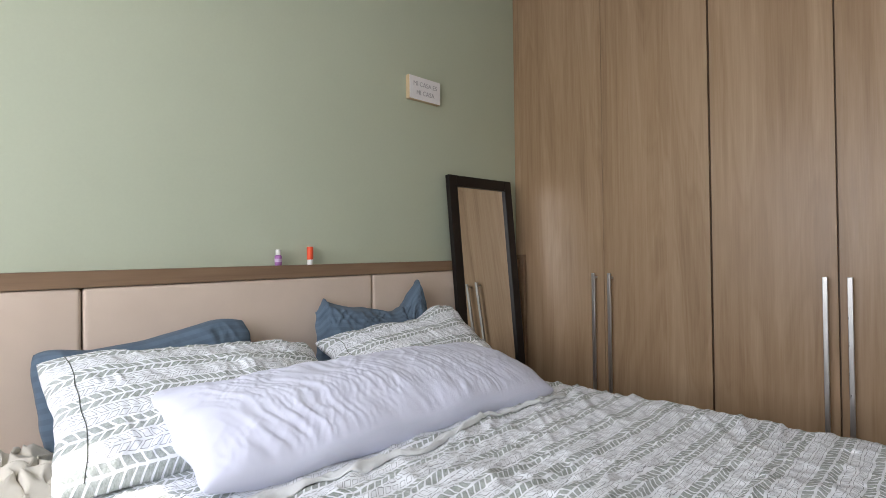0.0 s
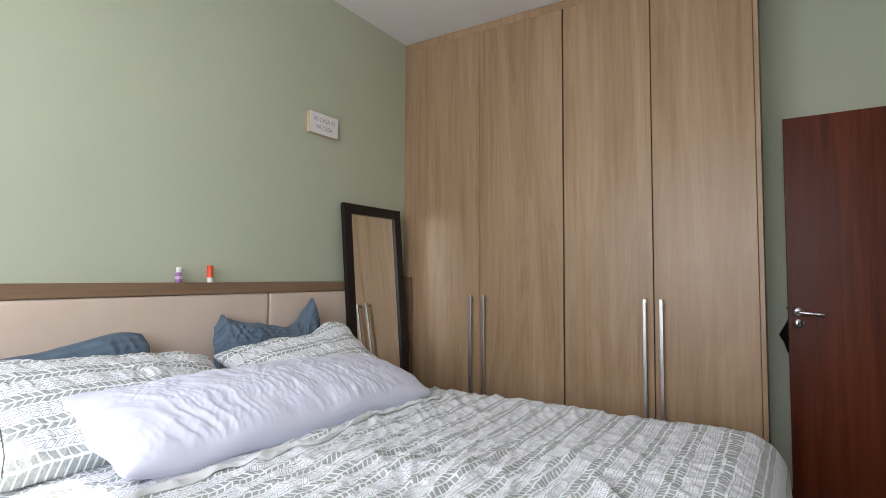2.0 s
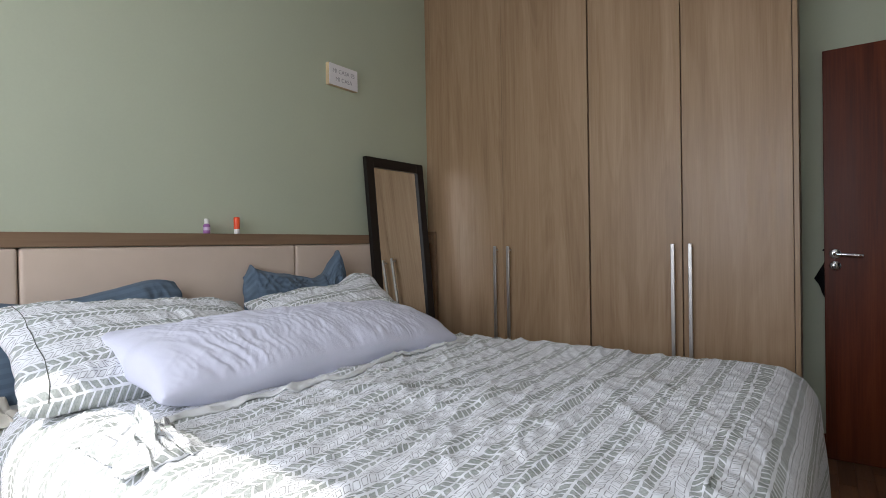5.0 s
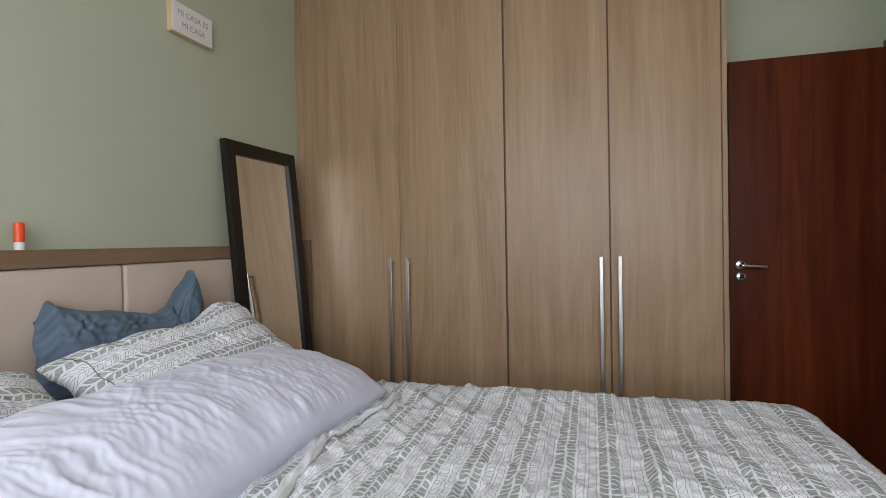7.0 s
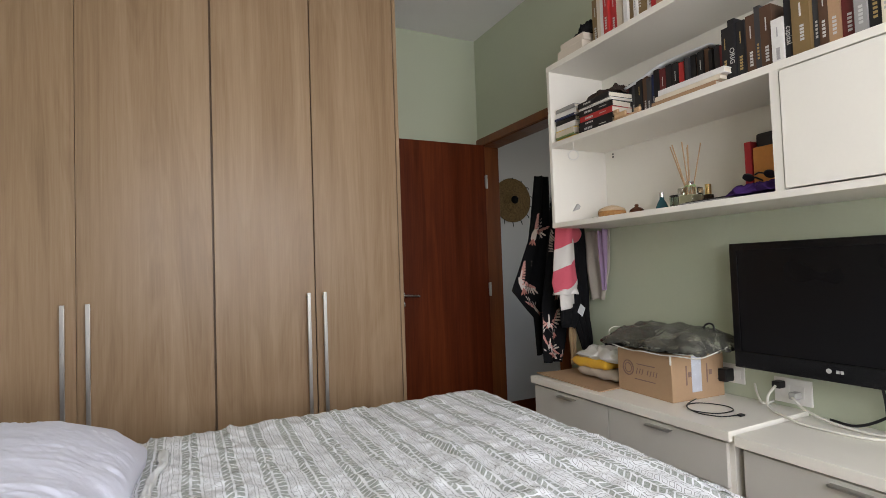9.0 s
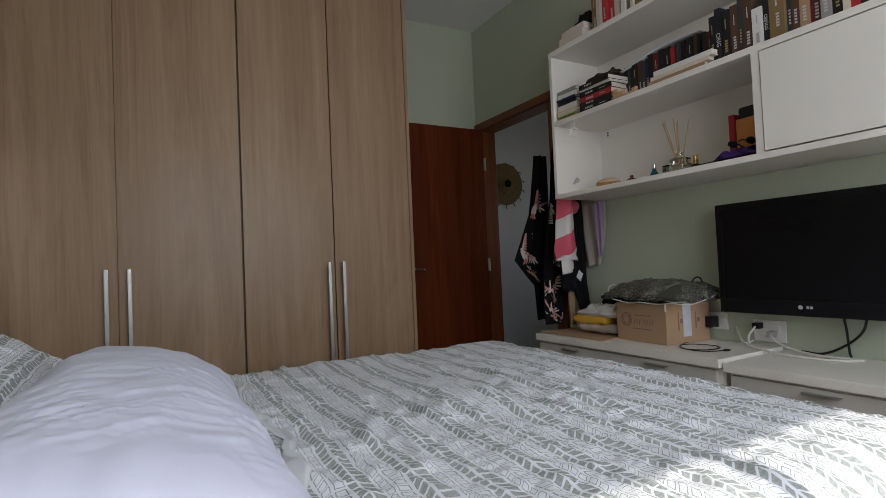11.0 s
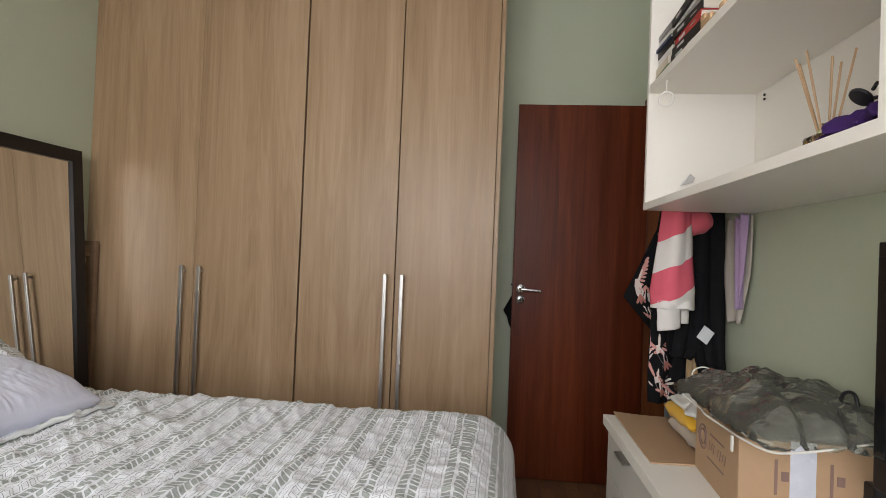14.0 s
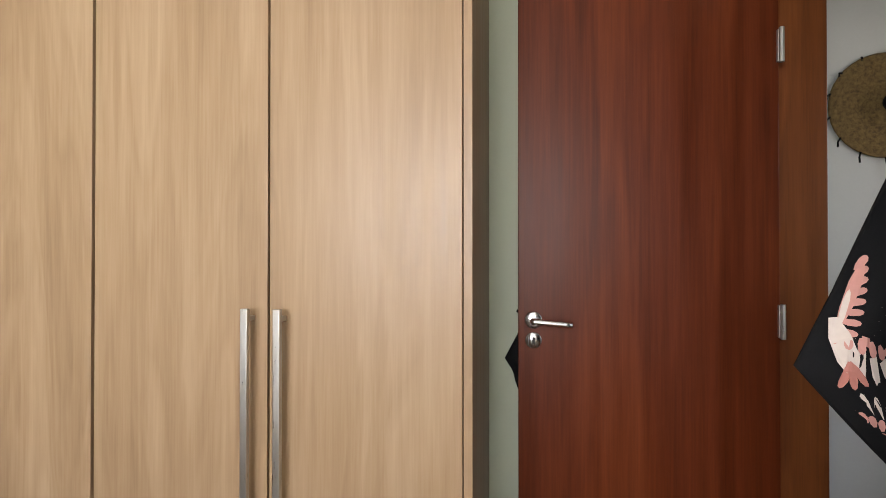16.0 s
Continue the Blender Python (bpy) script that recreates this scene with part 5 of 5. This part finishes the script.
part("cuff", sheet(14, 14, lambda u, v: Vector((2.724 + 0.006 * v + (0.066 - 0.004 * v) * u, 2.285 - 0.016 * math.sin(math.pi * u) + 0.004 * fbm(u * 4, v * 4, 3.0), 1.10 - 0.10 * v + 0.012 * u)), lambda u, v: (0.0, 1.0), thick=0.012), STRIPES, SW, "white cuff hanging below the hem", True)
part("cuff", sheet(10, 12, lambda u, v: Vector((2.80 + 0.03 * u, 2.315 - 0.01 * math.sin(math.pi * u), 1.10 - 0.075 * v)), lambda u, v: (0.0, 1.0), thick=0.01), STRIPES, SW, smooth=True)
part("sleeve", placed(turned([(0.03, -0.06), (0.042, -0.04), (0.044, 0.03), (0.03, 0.06)], n=18), pose(2.848, 2.335, 1.375, 0, 75, 10)), cloth("pink_knit", (0.66, 0.12, 0.16)), SW, "bunched pink sleeve", True)
TR, tplace = hung("black_trousers", 2.37, [(1.55, 2.80, 2.955), (1.30, 2.81, 2.965), (1.05, 2.83, 2.968), (0.93, 2.88, 2.975), (0.80, 2.92, 2.985), (0.72, 2.945, 2.99)], BLACK_CLOTH, "black trousers hanging from a hook", 0.016, 2.5, 2.0, 0.014)
part("waistband", sheet(20, 3, lambda u, v: tplace(u, 0.07 * v) + Vector((0, -0.004, 0)), thick=0.006), cloth("black_twill", (0.016, 0.016, 0.018)), TR, smooth=True)
part("belt_loop", box(2.86, 2.868, 2.345, 2.352, 1.48, 1.54), BLACK_CLOTH, TR)
hung("black_shirt", 2.36, [(1.2, 2.78, 2.90), (1.0, 2.775, 2.90), (0.93, 2.78, 2.88), (0.90, 2.80, 2.86)], BLACK_CLOTH, "black shirt hanging below a striped sweater", 0.012, 2.0, 4.0, 0.012)
hung("tan_scarf", 2.388, [(1.5, 2.87, 2.905), (0.9, 2.868, 2.905), (0.70, 2.865, 2.91)], cloth("tan_weave", (0.42, 0.29, 0.16)), "tan woven scarf hanging behind black clothes", 0.008, 2.0, 1.0)
solid("paper_tag", placed(box(-0.023, 0.023, -0.001, 0.001, -0.025, 0.025), pose(2.905, 2.335, 0.985, 0, 35, 12)), paint("tag_paper", (0.70, 0.72, 0.72), 0.7), "square white care tag hanging on black clothes", "tag")


def hung_wall(name, x, rows, material, label, seed):
    """A garment hanging flat along the desk wall: rows of (z, low y, high y)."""
    def place(u, v):
        k = v * (len(rows) - 1)
        i = min(int(k), len(rows) - 2)
        f = k - i
        z, a, b = [rows[i][q] * (1 - f) + rows[i + 1][q] * f for q in range(3)]
        return Vector((x + 0.008 * math.sin(9 * u + 3 * v + seed), a + (b - a) * u, z + 0.01 * fbm(u * 3, v * 2, seed)))
    t = thing(name, (x, rows[-1][1], rows[-1][0]), label, "clothing", "clothes on the hooks")
    part("garment", sheet(14, 30, place, lambda u, v: (u, v), thick=0.005), material, t, smooth=True)


hung_wall("beige_scarf", 2.975, [(1.398, 2.19, 2.36), (1.2, 2.20, 2.35), (1.04, 2.235, 2.33)], cloth("beige_satin", (0.46, 0.41, 0.35), 0.6), "pale beige satin scarf hanging on the wall", 0.4)
hung_wall("lilac_scarf", 2.96, [(1.398, 2.19, 2.245), (1.2, 2.195, 2.24), (1.09, 2.205, 2.235)], cloth("lilac_satin", (0.36, 0.25, 0.40), 0.6), "lilac satin scarf hanging on the wall", 1.4)
rail = thing("hook_rail", (2.86, 2.24, 1.95), "dark metal hook rail on the shelf end", "hook rail")
part("plate", box(2.74, 2.97, 2.217, 2.225, 1.90, 1.93, 0.002), BLACK, rail)
for xx in (2.78, 2.86, 2.93):
    part("hook", tube(spline([(xx, 2.224, 1.915), (xx, 2.27, 1.905), (xx, 2.285, 1.93)], 6), 0.005, 8), BLACK, rail, smooth=True)

# ---- straw hat on the corridor wall ----
hat = thing("straw_hat", (3.55, 3.86, 1.60), "round woven straw hat with dark tassels on the wall", "hat")
STRAW = Nodes("woven_straw", 0.85)
sv = STRAW.coord(shift=False)
wv_ = STRAW.noise(sv, 70, 4, 0.7)
STRAW = STRAW.color(STRAW.ramp(wv_, (0.3, (0.09, 0.05, 0.018)), (0.7, (0.27, 0.17, 0.06)))).bump(wv_, 0.8, 0.006).m
prof = []
for k in range(24):
    r = 0.188 * (1 - k / 24)
    prof.append((r + 0.002 * (k % 2), 0.006 + 0.005 * (k % 2) + (0.05 * max(0.0, 1 - r / 0.09) if r < 0.09 else 0)))
part("brim_and_crown", turned([(0.18, 0.0)] + prof, m=pose(3.55, 3.895, 1.785, 90), n=40), STRAW, hat, smooth=True)
part("centre_band", turned([(0.03, 0.03), (0.034, 0.05), (0.02, 0.066)], m=pose(3.55, 3.895, 1.785, 90), n=18), BLACK_CLOTH, hat)
for k in range(14):
    a = 2 * math.pi * k / 14 + 0.2
    c = Vector((3.55 + 0.186 * math.cos(a), 3.885, 1.785 + 0.186 * math.sin(a)))
    part("tassel", tube([c, c + Vector((0.014 * math.cos(a), -0.004, 0.012 * math.sin(a) - 0.008)), c + Vector((0.02 * math.cos(a) + 0.004, -0.005, 0.016 * math.sin(a) - 0.024))], 0.0035, 6), BLACK_CLOTH, hat)

# ---- parquet blocks, near the doorway as pieces, the rest joined ----
floor_ob = bpy.data.objects["floor"]
me_block = bpy.data.meshes.new("wood_block")
bm = box(-0.0345, 0.0345, -0.1045, 0.1045, -0.012, 0.0, 0.0)
bm.to_mesh(me_block)
bm.free()
me_block.materials.append(PARQUET)
rest = bmesh.new()
row = 0
x = 0.035
while x < 5.1:
    y = WY + 0.105 + (0.105 if row % 2 else 0.0)
    while y < 3.9:
        near = 2.1 < x < 3.2 and 1.7 < y < 3.6
        if near:
            ob = new("wood_block", me_block)
            ob.parent = floor_ob
            ob.location = (x, y, 0.0005 * math.sin(37 * x + 91 * y))
        else:
            box(x - 0.0345, x + 0.0345, y - 0.1045, y + 0.1045, -0.012, 0.0, bm=rest)
        y += 0.21
    x += 0.07
    row += 1
r = part("wood_blocks", rest, PARQUET)
r.parent = floor_ob
tagged(r, kind="stuff")
